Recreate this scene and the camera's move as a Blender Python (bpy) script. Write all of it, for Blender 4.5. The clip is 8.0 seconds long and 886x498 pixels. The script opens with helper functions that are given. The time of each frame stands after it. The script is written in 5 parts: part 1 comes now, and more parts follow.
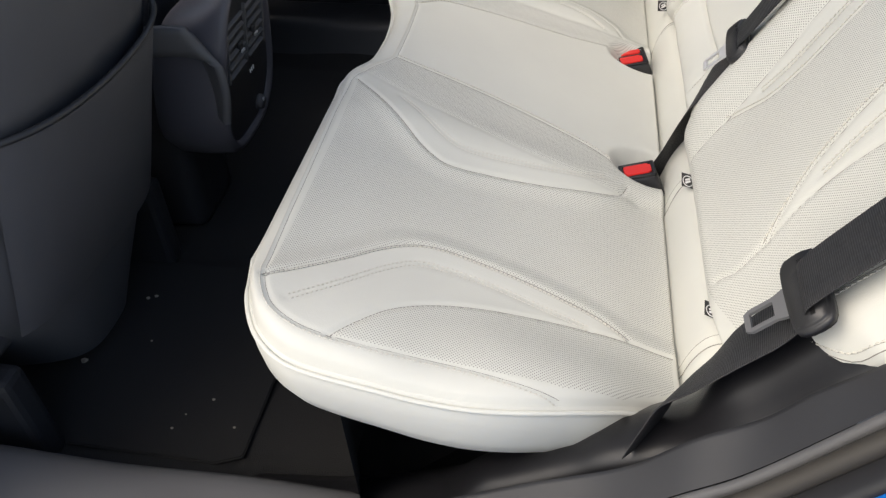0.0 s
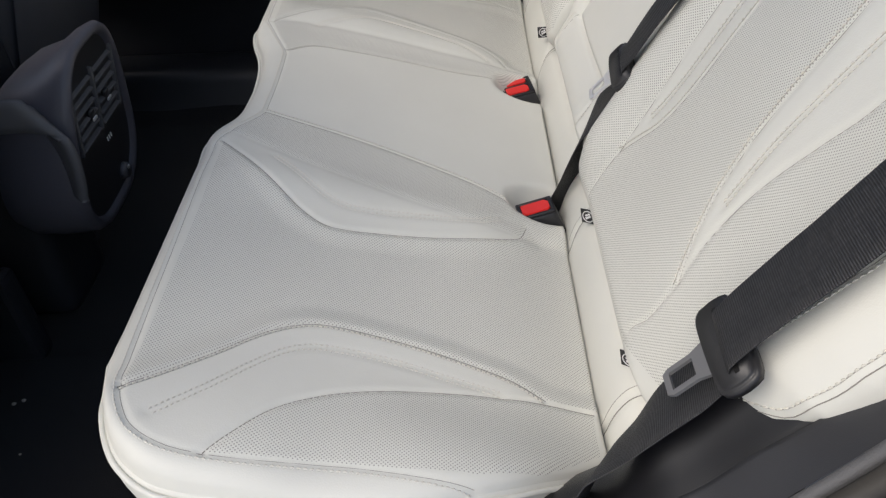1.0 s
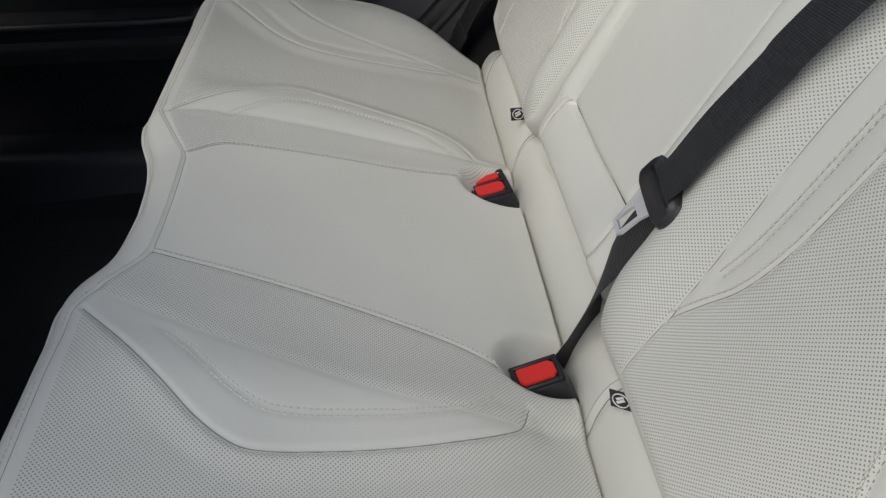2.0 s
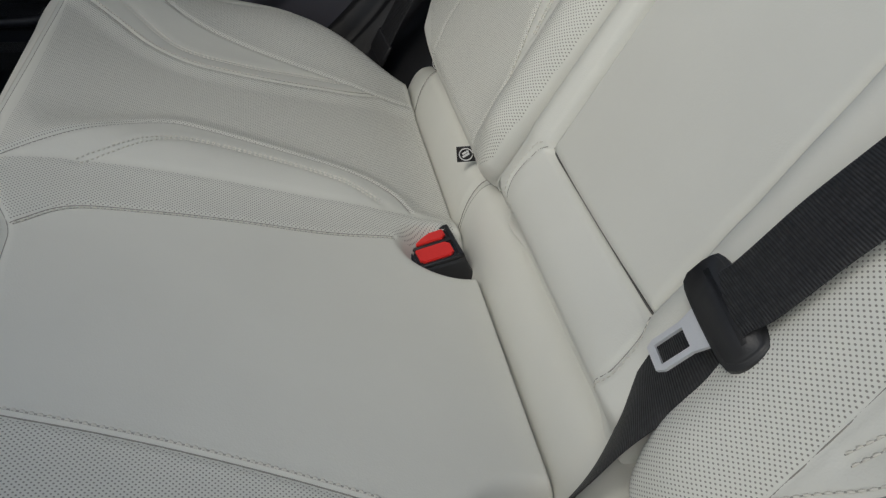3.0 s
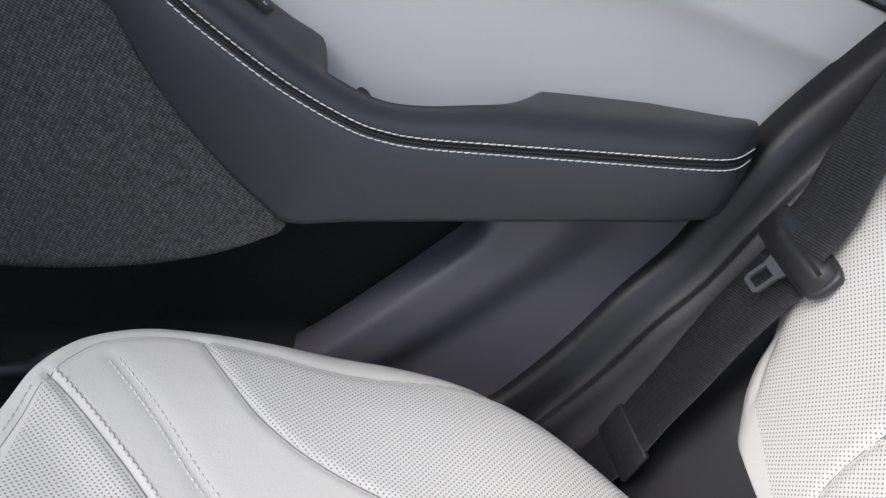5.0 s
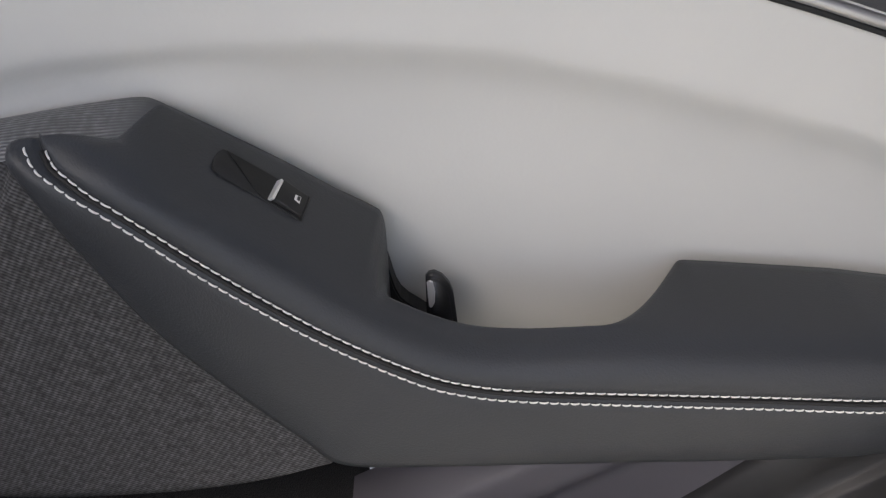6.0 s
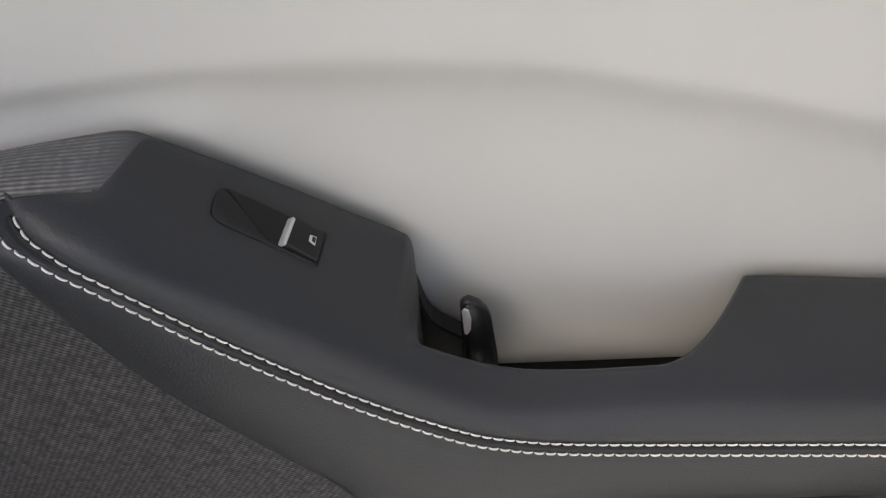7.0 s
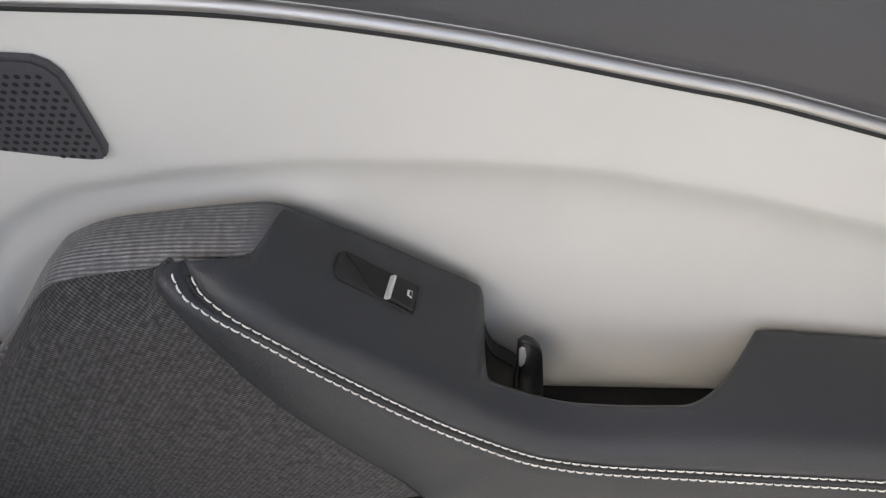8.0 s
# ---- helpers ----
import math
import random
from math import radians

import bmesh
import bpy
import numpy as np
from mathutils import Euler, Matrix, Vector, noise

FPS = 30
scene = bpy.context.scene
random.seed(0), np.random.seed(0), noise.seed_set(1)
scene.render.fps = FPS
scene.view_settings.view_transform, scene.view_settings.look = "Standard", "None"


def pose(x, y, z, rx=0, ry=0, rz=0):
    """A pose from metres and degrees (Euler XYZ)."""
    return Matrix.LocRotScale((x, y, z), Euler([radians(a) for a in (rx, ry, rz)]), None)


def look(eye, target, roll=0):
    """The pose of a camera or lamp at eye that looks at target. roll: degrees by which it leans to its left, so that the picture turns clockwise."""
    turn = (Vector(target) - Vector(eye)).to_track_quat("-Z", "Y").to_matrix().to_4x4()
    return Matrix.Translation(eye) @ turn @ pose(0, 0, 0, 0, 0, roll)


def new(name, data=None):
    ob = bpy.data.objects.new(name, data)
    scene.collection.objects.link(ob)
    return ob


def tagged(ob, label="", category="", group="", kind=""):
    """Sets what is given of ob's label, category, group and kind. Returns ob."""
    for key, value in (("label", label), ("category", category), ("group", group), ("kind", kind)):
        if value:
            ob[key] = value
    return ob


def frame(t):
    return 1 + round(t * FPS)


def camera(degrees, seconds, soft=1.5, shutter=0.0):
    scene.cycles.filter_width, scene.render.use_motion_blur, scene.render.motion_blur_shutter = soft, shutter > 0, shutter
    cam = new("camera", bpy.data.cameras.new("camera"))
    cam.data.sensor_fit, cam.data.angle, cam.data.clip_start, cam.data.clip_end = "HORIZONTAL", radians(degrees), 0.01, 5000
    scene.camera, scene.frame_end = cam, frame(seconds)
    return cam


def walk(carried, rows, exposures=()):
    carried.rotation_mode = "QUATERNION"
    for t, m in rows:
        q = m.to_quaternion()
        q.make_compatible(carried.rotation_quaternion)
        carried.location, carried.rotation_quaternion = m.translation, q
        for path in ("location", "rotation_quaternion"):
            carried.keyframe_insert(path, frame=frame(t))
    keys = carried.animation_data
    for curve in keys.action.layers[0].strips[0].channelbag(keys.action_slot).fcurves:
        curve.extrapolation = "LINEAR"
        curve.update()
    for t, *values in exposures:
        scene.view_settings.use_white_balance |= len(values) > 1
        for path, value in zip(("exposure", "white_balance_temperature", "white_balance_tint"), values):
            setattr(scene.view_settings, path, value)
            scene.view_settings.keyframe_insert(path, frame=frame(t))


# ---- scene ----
cam = camera(60.0, 8.0, soft=1.3)
PATH = [
    (0, (-1.064, 0.141, 0.901), (0.405, 0.412, -0.429), -2.2),
    (0.5, (-1.058, 0.134, 0.901), (0.451, 0.269, -0.404), -2.5),
    (1, (-0.974, 0.121, 0.877), (0.559, 0.18, -0.407), -3.2),
    (1.5, (-0.817, 0.122, 0.857), (0.747, 0.115, -0.39), -2.9),
    (1.7, (-0.75, 0.133, 0.84), (0.825, 0.088, -0.391), -2.3),
    (2.8, (-0.492, 0.17, 0.741), (1.057, -0.166, -0.478), 2.9),
    (3, (-0.436, 0.165, 0.74), (1.103, -0.209, -0.481), 3.7),
    (3.5, (-0.282, 0.161, 0.717), (1.28, -0.209, -0.477), 3.7),
    (4, (-0.145, 0.141, 0.709), (1.493, -0.174, -0.395), 4.1),
    (4.2, (-0.083, 0.145, 0.712), (1.581, -0.142, -0.359), 4.4),
    (4.5, (0.012, 0.161, 0.701), (1.729, -0.046, -0.304), 3.3),
    (4.8, (0.108, 0.191, 0.701), (1.856, 0.031, -0.256), 3.2),
    (5, (0.165, 0.201, 0.679), (1.956, 0.063, -0.2), 1.8),
    (5.2, (0.222, 0.206, 0.677), (2.023, 0.098, -0.186), 1.2),
    (6.3, (0.463, 0.222, 0.836), (1.894, 0.218, -0.561), -1.2),
    (6.5, (0.482, 0.222, 0.832), (1.885, 0.221, -0.594), -1.6),
    (7, (0.494, 0.225, 0.819), (1.862, 0.27, -0.639), -3.7),
    (7.5, (0.493, 0.238, 0.835), (1.836, 0.31, -0.645), -4.1),
    (8, (0.475, 0.257, 0.901), (1.79, 0.316, -0.605), -1.1),
]
walk(cam, [(t, look(eye, target, roll)) for t, eye, target, roll in PATH],
     exposures=[(0, 0.62, 7050, 8), (0.5, 0.3, 6850, 9), (1.0, 0.3, 6750, 9), (1.7, 0.05, 6650, 7), (2.8, -0.18, 6600, 4), (3.4, -0.46, 6500, 3), (4.0, -0.7, 6400, 4), (4.5, 0.2, 6250, 5), (5.2, 1.26, 6320, 14), (6.5, 1.24, 7220, 11), (8, 1.52, 7200, 11)])

# ---------------------------------------------------------------- light
world = bpy.data.worlds.new("overcast_sky")
scene.world = world
world.use_nodes = True
wn = world.node_tree
sky = wn.nodes.new("ShaderNodeTexSky")
sky.sky_type, sky.sun_disc = "NISHITA", False
sky.sun_elevation, sky.sun_rotation = radians(52), radians(-39)
sky.dust_density, sky.air_density = 3.0, 1.0
wn.links.new(sky.outputs[0], wn.nodes["Background"].inputs[0])
wn.nodes["Background"].inputs[1].default_value = 0.15
sun = new("sun", bpy.data.lights.new("sun", "SUN"))
sun.data.energy, sun.data.angle, sun.data.color = 1.2, radians(36), (1.0, 0.975, 0.95)
sun.matrix_world = look((-2.8, 3.4, 5.6), (0, 0, 0))


# ---------------------------------------------------------------- materials
def nodes_of(name):
    m = bpy.data.materials.new(name)
    m.use_nodes = True
    return m, m.node_tree.nodes, m.node_tree.links, m.node_tree.nodes["Principled BSDF"]


def mathn(nt, op, a, b=None):
    n = nt.nodes.new("ShaderNodeMath")
    n.operation = op
    for i, v in enumerate((a, b)):
        if v is None:
            continue
        if isinstance(v, (int, float)):
            n.inputs[i].default_value = v
        else:
            nt.links.new(v, n.inputs[i])
    return n.outputs[0]


def surface(name, color, rough=0.5, metal=0.0, grain=600.0, bump=0.15, vary=0.12, stains=12.0, spec=0.5, dist=0.001, sheen=0.0):
    """Plain material: colour with stains and grain, fine relief."""
    m, N, L, P = nodes_of(name)
    tc = N.new("ShaderNodeTexCoord")
    big, fine = N.new("ShaderNodeTexNoise"), N.new("ShaderNodeTexNoise")
    big.inputs["Scale"].default_value, fine.inputs["Scale"].default_value = stains, grain
    big.inputs["Detail"].default_value, fine.inputs["Detail"].default_value = 4, 3
    for n in (big, fine):
        L.new(tc.outputs["Object"], n.inputs["Vector"])
    mix = N.new("ShaderNodeMix")
    mix.data_type = "RGBA"
    mix.inputs["A"].default_value = (*[v * (1 - vary) for v in color], 1)
    mix.inputs["B"].default_value = (*[min(1, v * (1 + vary)) for v in color], 1)
    s = mathn(m.node_tree, "ADD", mathn(m.node_tree, "MULTIPLY", big.outputs["Fac"], 0.65), mathn(m.node_tree, "MULTIPLY", fine.outputs["Fac"], 0.35))
    L.new(s, mix.inputs["Factor"])
    L.new(mix.outputs["Result"], P.inputs["Base Color"])
    b = N.new("ShaderNodeBump")
    b.inputs["Strength"].default_value, b.inputs["Distance"].default_value = bump, dist
    L.new(fine.outputs["Fac"], b.inputs["Height"])
    L.new(b.outputs["Normal"], P.inputs["Normal"])
    r = mathn(m.node_tree, "ADD", mathn(m.node_tree, "MULTIPLY", big.outputs["Fac"], 0.16), rough - 0.08)
    L.new(r, P.inputs["Roughness"])
    P.inputs["Metallic"].default_value = metal
    P.inputs["Specular IOR Level"].default_value = spec
    P.inputs["Sheen Weight"].default_value = sheen
    return m


def leather(name, color, holes, pitch=0.0036, rough=0.5, grain=700.0, bump=0.35):
    """Leather with pebble grain; holes=True pierces it in a staggered grid where the attribute "perf" is positive."""
    m, N, L, P = nodes_of(name)
    nt = m.node_tree
    tc = N.new("ShaderNodeTexCoord")
    big, vor, wr = N.new("ShaderNodeTexNoise"), N.new("ShaderNodeTexVoronoi"), N.new("ShaderNodeTexNoise")
    big.inputs["Scale"].default_value, big.inputs["Detail"].default_value = 9, 5
    wr.inputs["Scale"].default_value, wr.inputs["Detail"].default_value = 45, 3
    vor.inputs["Scale"].default_value = grain
    for n in (big, vor, wr):
        L.new(tc.outputs["Object"], n.inputs["Vector"])
    mix = N.new("ShaderNodeMix")
    mix.data_type = "RGBA"
    mix.inputs["A"].default_value = (*[v * 0.93 for v in color], 1)
    mix.inputs["B"].default_value = (*[v * 1.04 for v in color], 1)
    L.new(big.outputs["Fac"], mix.inputs["Factor"])
    col = mix.outputs["Result"]
    height = mathn(nt, "ADD", mathn(nt, "MULTIPLY", vor.outputs["Distance"], 0.25), mathn(nt, "MULTIPLY", wr.outputs["Fac"], 0.9))
    if holes:
        uv = N.new("ShaderNodeUVMap")
        sep = N.new("ShaderNodeSeparateXYZ")
        L.new(uv.outputs["UV"], sep.inputs[0])
        ds = []
        for off in (0.0, 0.5):
            d2 = []
            for k in (0, 1):
                f = mathn(nt, "FRACT", mathn(nt, "ADD", mathn(nt, "DIVIDE", sep.outputs[k], pitch), off))
                f = mathn(nt, "SUBTRACT", f, 0.5)
                d2.append(mathn(nt, "MULTIPLY", f, f))
            ds.append(mathn(nt, "ADD", d2[0], d2[1]))
        d = mathn(nt, "SQRT", mathn(nt, "MINIMUM", ds[0], ds[1]))
        at = N.new("ShaderNodeAttribute")
        at.attribute_name = "perf"
        inside = mathn(nt, "GREATER_THAN", at.outputs["Fac"], 0.0015)
        rim = N.new("ShaderNodeMapRange")
        rim.inputs["From Min"].default_value, rim.inputs["From Max"].default_value = 0.19, 0.13
        L.new(d, rim.inputs["Value"])
        hole = mathn(nt, "MULTIPLY", rim.outputs["Result"], inside)
        mx = N.new("ShaderNodeMix")
        mx.data_type = "RGBA"
        mx.inputs["B"].default_value = (0.26, 0.252, 0.232, 1)
        L.new(hole, mx.inputs["Factor"])
        L.new(col, mx.inputs["A"])
        col = mx.outputs["Result"]
        height = mathn(nt, "SUBTRACT", height, mathn(nt, "MULTIPLY", hole, 1.5))
    L.new(col, P.inputs["Base Color"])
    b = N.new("ShaderNodeBump")
    b.inputs["Strength"].default_value, b.inputs["Distance"].default_value = bump, 0.0008
    L.new(height, b.inputs["Height"])
    L.new(b.outputs["Normal"], P.inputs["Normal"])
    P.inputs["Roughness"].default_value = rough
    P.inputs["Specular IOR Level"].default_value = 0.4
    return m


def woven(name, dark, light, pitch, rough=0.85, ribs=False, twill=False, fade=None):
    """Cloth: threads over and under, laid out in metres by the UV map."""
    m, N, L, P = nodes_of(name)
    nt = m.node_tree
    uv, sep, tc, noi = N.new("ShaderNodeUVMap"), N.new("ShaderNodeSeparateXYZ"), N.new("ShaderNodeTexCoord"), N.new("ShaderNodeTexNoise")
    L.new(uv.outputs["UV"], sep.inputs[0])
    L.new(tc.outputs["Object"], noi.inputs["Vector"])
    noi.inputs["Scale"].default_value, noi.inputs["Detail"].default_value = 260, 4
    k = 2 * math.pi / pitch
    sx = mathn(nt, "SINE", mathn(nt, "MULTIPLY", sep.outputs[0], k))
    sy = mathn(nt, "SINE", mathn(nt, "MULTIPLY", sep.outputs[1], k * (0.35 if ribs else 1)))
    h = mathn(nt, "ADD", sx, mathn(nt, "MULTIPLY", sy, 0.2)) if ribs else mathn(nt, "MULTIPLY", sx, sy)
    if twill:
        d = mathn(nt, "ADD", sep.outputs[1], mathn(nt, "MULTIPLY", sep.outputs[0], 0.62))
        wob = mathn(nt, "MULTIPLY", noi.outputs["Fac"], pitch * 0.55)
        e = mathn(nt, "ADD", mathn(nt, "SUBTRACT", mathn(nt, "MULTIPLY", sep.outputs[1], 0.62), sep.outputs[0]), wob)
        d = mathn(nt, "ADD", d, wob)
        h = mathn(nt, "ADD", mathn(nt, "MULTIPLY", mathn(nt, "SINE", mathn(nt, "MULTIPLY", d, k)), 0.68), mathn(nt, "MULTIPLY", mathn(nt, "SINE", mathn(nt, "MULTIPLY", e, k * 0.63)), 0.32))
    h = mathn(nt, "ADD", mathn(nt, "MULTIPLY", h, 0.5), 0.5)
    f = mathn(nt, "MULTIPLY", h, mathn(nt, "ADD", mathn(nt, "MULTIPLY", noi.outputs["Fac"], 1.6), -0.3))
    # fade lowers thread colour and relief together along the second UV axis
    if fade:
        ease = N.new("ShaderNodeMapRange")
        ease.interpolation_type = "SMOOTHSTEP"
        ease.inputs["From Min"].default_value, ease.inputs["From Max"].default_value = fade
        L.new(sep.outputs[1], ease.inputs["Value"])
        f, h = mathn(nt, "MULTIPLY", f, ease.outputs["Result"]), mathn(nt, "MULTIPLY", h, ease.outputs["Result"])
    mix = N.new("ShaderNodeMix")
    mix.data_type = "RGBA"
    mix.clamp_factor = True
    mix.inputs["A"].default_value, mix.inputs["B"].default_value = (*dark, 1), (*light, 1)
    L.new(f, mix.inputs["Factor"])
    L.new(mix.outputs["Result"], P.inputs["Base Color"])
    b = N.new("ShaderNodeBump")
    b.inputs["Strength"].default_value, b.inputs["Distance"].default_value = 0.6, 0.0006
    L.new(h, b.inputs["Height"])
    L.new(b.outputs["Normal"], P.inputs["Normal"])
    P.inputs["Roughness"].default_value = rough
    return m


WHITE = (0.685, 0.685, 0.635)
leather_plain = leather("white_leather", WHITE, False)
leather_perf = leather("perforated_white_leather", WHITE, True)
leather_trim = leather("white_door_leather", (0.65, 0.645, 0.62), False, grain=420.0, rough=0.55, bump=0.2)
leather_front = surface("charcoal_front_seat_leather", (0.082, 0.083, 0.092), 0.5, grain=900, bump=0.25, spec=0.4)
leather_dark = surface("black_soft_leather", (0.0350, 0.0375, 0.0425), 0.42, grain=900, bump=0.25, spec=0.4)
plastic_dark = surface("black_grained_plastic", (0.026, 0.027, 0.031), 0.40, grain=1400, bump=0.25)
plastic_console = surface("charcoal_console_plastic", (0.085, 0.083, 0.098), 0.42, grain=1400, bump=0.2)
plastic_satin = surface("black_satin_plastic", (0.02, 0.02, 0.022), 0.35, grain=300, bump=0.04)
plastic_grey = surface("dark_grey_plastic", (0.07, 0.07, 0.078), 0.42, grain=1400, bump=0.2)
plastic_jamb = surface("grey_grained_cover", (0.030, 0.031, 0.035), 0.5, grain=1400, bump=0.2)
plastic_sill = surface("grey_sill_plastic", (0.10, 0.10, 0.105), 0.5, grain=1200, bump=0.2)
plastic_edge = surface("pale_ribbed_edge", (0.10, 0.10, 0.104), 0.55, grain=900, bump=0.5)
rubber_brown = surface("brown_black_rubber", (0.042, 0.038, 0.033), 0.6, grain=900)
# pale rib colour carries the grazing highlight, fading out where the pattern ends
plastic_text = woven("patterned_trim_painted_sheen", (0.08, 0.082, 0.088), (0.34, 0.343, 0.35), 0.0021, 0.38, ribs=True, fade=(0.344, 0.368))
plastic_arch = surface("black_glossy_grain", (0.011, 0.011, 0.013), 0.32, grain=1600, bump=0.2, spec=0.45)
plastic_grip = surface("charcoal_grip_plastic", (0.022, 0.022, 0.024), 0.42, grain=1400, bump=0.15)
plastic_lilac = surface("grey_lower_trim", (0.090, 0.086, 0.099), 0.45, grain=1400, bump=0.2)
carpet = surface("black_carpet", (0.010, 0.010, 0.0112), 0.95, grain=900, bump=0.9, vary=0.5, stains=6, dist=0.003, sheen=0.04)
fabric = woven("charcoal_cloth", (0.008, 0.008, 0.009), (0.155, 0.155, 0.162), 0.0022, twill=True)
webbing = woven("black_belt_webbing", (0.008, 0.008, 0.009), (0.05, 0.05, 0.054), 0.0019, 0.55, ribs=True)
thread_white = surface("white_thread", (0.75, 0.74, 0.72), 0.7, grain=3000, bump=0.2)
thread_cream = surface("cream_thread", (0.66, 0.64, 0.58), 0.7, grain=3000, bump=0.2)
seam_dark = surface("seam_piping", (0.27, 0.26, 0.235), 0.7, grain=900)
needle_line = surface("needle_line", (0.37, 0.36, 0.33), 0.8, grain=900)
recess_shade = surface("recess_shade", (0.004, 0.004, 0.0045), 0.6)
recess_grey = surface("recess_grey", (0.009, 0.009, 0.010), 0.55)
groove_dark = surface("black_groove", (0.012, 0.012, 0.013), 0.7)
gap_dark = surface("deep_gap", (0.11, 0.106, 0.10), 0.8)
red_plastic = surface("red_button_plastic", (0.72, 0.035, 0.03), 0.35, grain=300, bump=0.03, vary=0.05)
metal = surface("brushed_steel", (0.62, 0.62, 0.64), 0.3, 1.0, grain=900, bump=0.05)
chrome = surface("satin_chrome", (0.58, 0.575, 0.58), 0.48, 1.0, grain=300, bump=0.01, vary=0.04)
alu = surface("brushed_aluminium", (0.80, 0.80, 0.80), 0.5, 0.7, grain=900, bump=0.05)
metal_dim = surface("dull_steel", (0.09, 0.09, 0.098), 0.4, 0.3, grain=900, bump=0.05)
blade_grey = surface("coated_blade", (0.17, 0.17, 0.175), 0.3, 0.2, grain=900, bump=0.05)
zinc = surface("pale_zinc", (0.78, 0.78, 0.79), 0.38, 0.45, grain=900, bump=0.05)
print_white = surface("white_print", (0.75, 0.75, 0.75), 0.6)
crumb_mat = surface("pale_crumb", (0.34, 0.31, 0.27), 0.9, grain=400)
blue_paint = surface("bright_blue_paint", (0.004, 0.19, 0.70), 0.22, 0.0, grain=200, bump=0.0, vary=0.03)
ground_mat = surface("grey_concrete", (0.32, 0.31, 0.30), 0.9, grain=40, bump=0.3, vary=0.2, stains=1.5)
headliner = surface("light_headliner", (0.55, 0.54, 0.52), 0.95, grain=900)


# ---------------------------------------------------------------- mesh helpers
def mesh_ob(name, verts, faces, material, parent=None, label="", uv=None, attrs=(), smooth=True):
    me = bpy.data.meshes.new(name)
    me.from_pydata([tuple(v) for v in verts], [], [tuple(f) for f in faces])
    if uv is not None:
        lay = me.uv_layers.new(name="UVMap")
        idx = np.empty(len(me.loops), dtype=np.int32)
        me.loops.foreach_get("vertex_index", idx)
        lay.data.foreach_set("uv", np.asarray(uv, dtype=np.float32)[idx].ravel())
    for key, values in attrs:
        a = me.attributes.new(key, "FLOAT", "POINT")
        a.data.foreach_set("value", np.asarray(values, dtype=np.float32))
    if smooth:
        me.polygons.foreach_set("use_smooth", [True] * len(me.polygons))
    me.materials.append(material)
    ob = new(name, me)
    if parent is not None:
        ob.parent = parent
    if label:
        tagged(ob, label)
    return ob


def part(name, bm, material, parent, label="", smooth=False):
    me = bpy.data.meshes.new(name)
    bm.to_mesh(me)
    bm.free()
    if smooth:
        me.polygons.foreach_set("use_smooth", [True] * len(me.polygons))
    me.materials.append(material)
    ob = new(name, me)
    ob.parent = parent
    if label:
        tagged(ob, label)
    return ob


def thing(name, label, category, group="", kind=""):
    return tagged(new(name), label, category, group, kind)


def sheet(P, closed_u=False, closed_v=False, flip=False):
    """Vertices and quads of a grid of points P[i, j]."""
    nu, nv = P.shape[:2]
    i, j = np.meshgrid(np.arange(nu if closed_u else nu - 1), np.arange(nv if closed_v else nv - 1), indexing="ij")
    i, j = i.ravel(), j.ravel()
    a, b = i * nv + j, ((i + 1) % nu) * nv + j
    c, d = ((i + 1) % nu) * nv + (j + 1) % nv, i * nv + (j + 1) % nv
    f = np.stack((a, d, c, b) if flip else (a, b, c, d), axis=1)
    return P.reshape(-1, 3), f.tolist()


def curve_pts(pts, n=80):
    """Catmull-Rom through the points, evenly spaced along its length."""
    p = np.asarray(pts, float)
    q = np.vstack([2 * p[0] - p[1], p, 2 * p[-1] - p[-2]])
    out = []
    for k in range(1, len(q) - 2):
        t = np.linspace(0, 1, 24, endpoint=False)[:, None]
        a, b, c, d = q[k - 1], q[k], q[k + 1], q[k + 2]
        out.append(0.5 * (2 * b + (c - a) * t + (2 * a - 5 * b + 4 * c - d) * t ** 2 + (3 * b - a - 3 * c + d) * t ** 3))
    out = np.vstack(out + [p[-1:]])
    s = np.concatenate([[0], np.cumsum(np.linalg.norm(np.diff(out, axis=0), axis=1))])
    w = np.linspace(0, s[-1], n)
    return np.stack([np.interp(w, s, out[:, k]) for k in range(out.shape[1])], axis=1)


def tube(pts, r, sides=6, ring=None):
    """Vertices and faces of a closed-ended tube along pts (n x 3)."""
    pts = np.asarray(pts, float)
    tan = np.gradient(pts, axis=0)
    tan /= np.linalg.norm(tan, axis=1)[:, None] + 1e-12
    ref = np.array([0, 0, 1.0]) if abs(tan[:, 2]).mean() < 0.8 else np.array([1.0, 0, 0])
    side = np.cross(tan, ref)
    side /= np.linalg.norm(side, axis=1)[:, None] + 1e-12
    up = np.cross(side, tan)
    a = np.linspace(0, 2 * math.pi, sides, endpoint=False)
    rr = r if ring is None else r * np.asarray(ring)[:, None, None]
    P = pts[:, None, :] + rr * (np.cos(a)[None, :, None] * side[:, None, :] + np.sin(a)[None, :, None] * up[:, None, :])
    v, f = sheet(P, closed_v=True)
    n = len(pts)
    f.append(list(range(sides))[::-1])
    f.append([(n - 1) * sides + k for k in range(sides)])
    return v, f


def join(lists):
    V, F, o = [], [], 0
    for v, f in lists:
        V.append(np.asarray(v))
        F += [[k + o for k in q] for q in f]
        o += len(v)
    return np.vstack(V), F


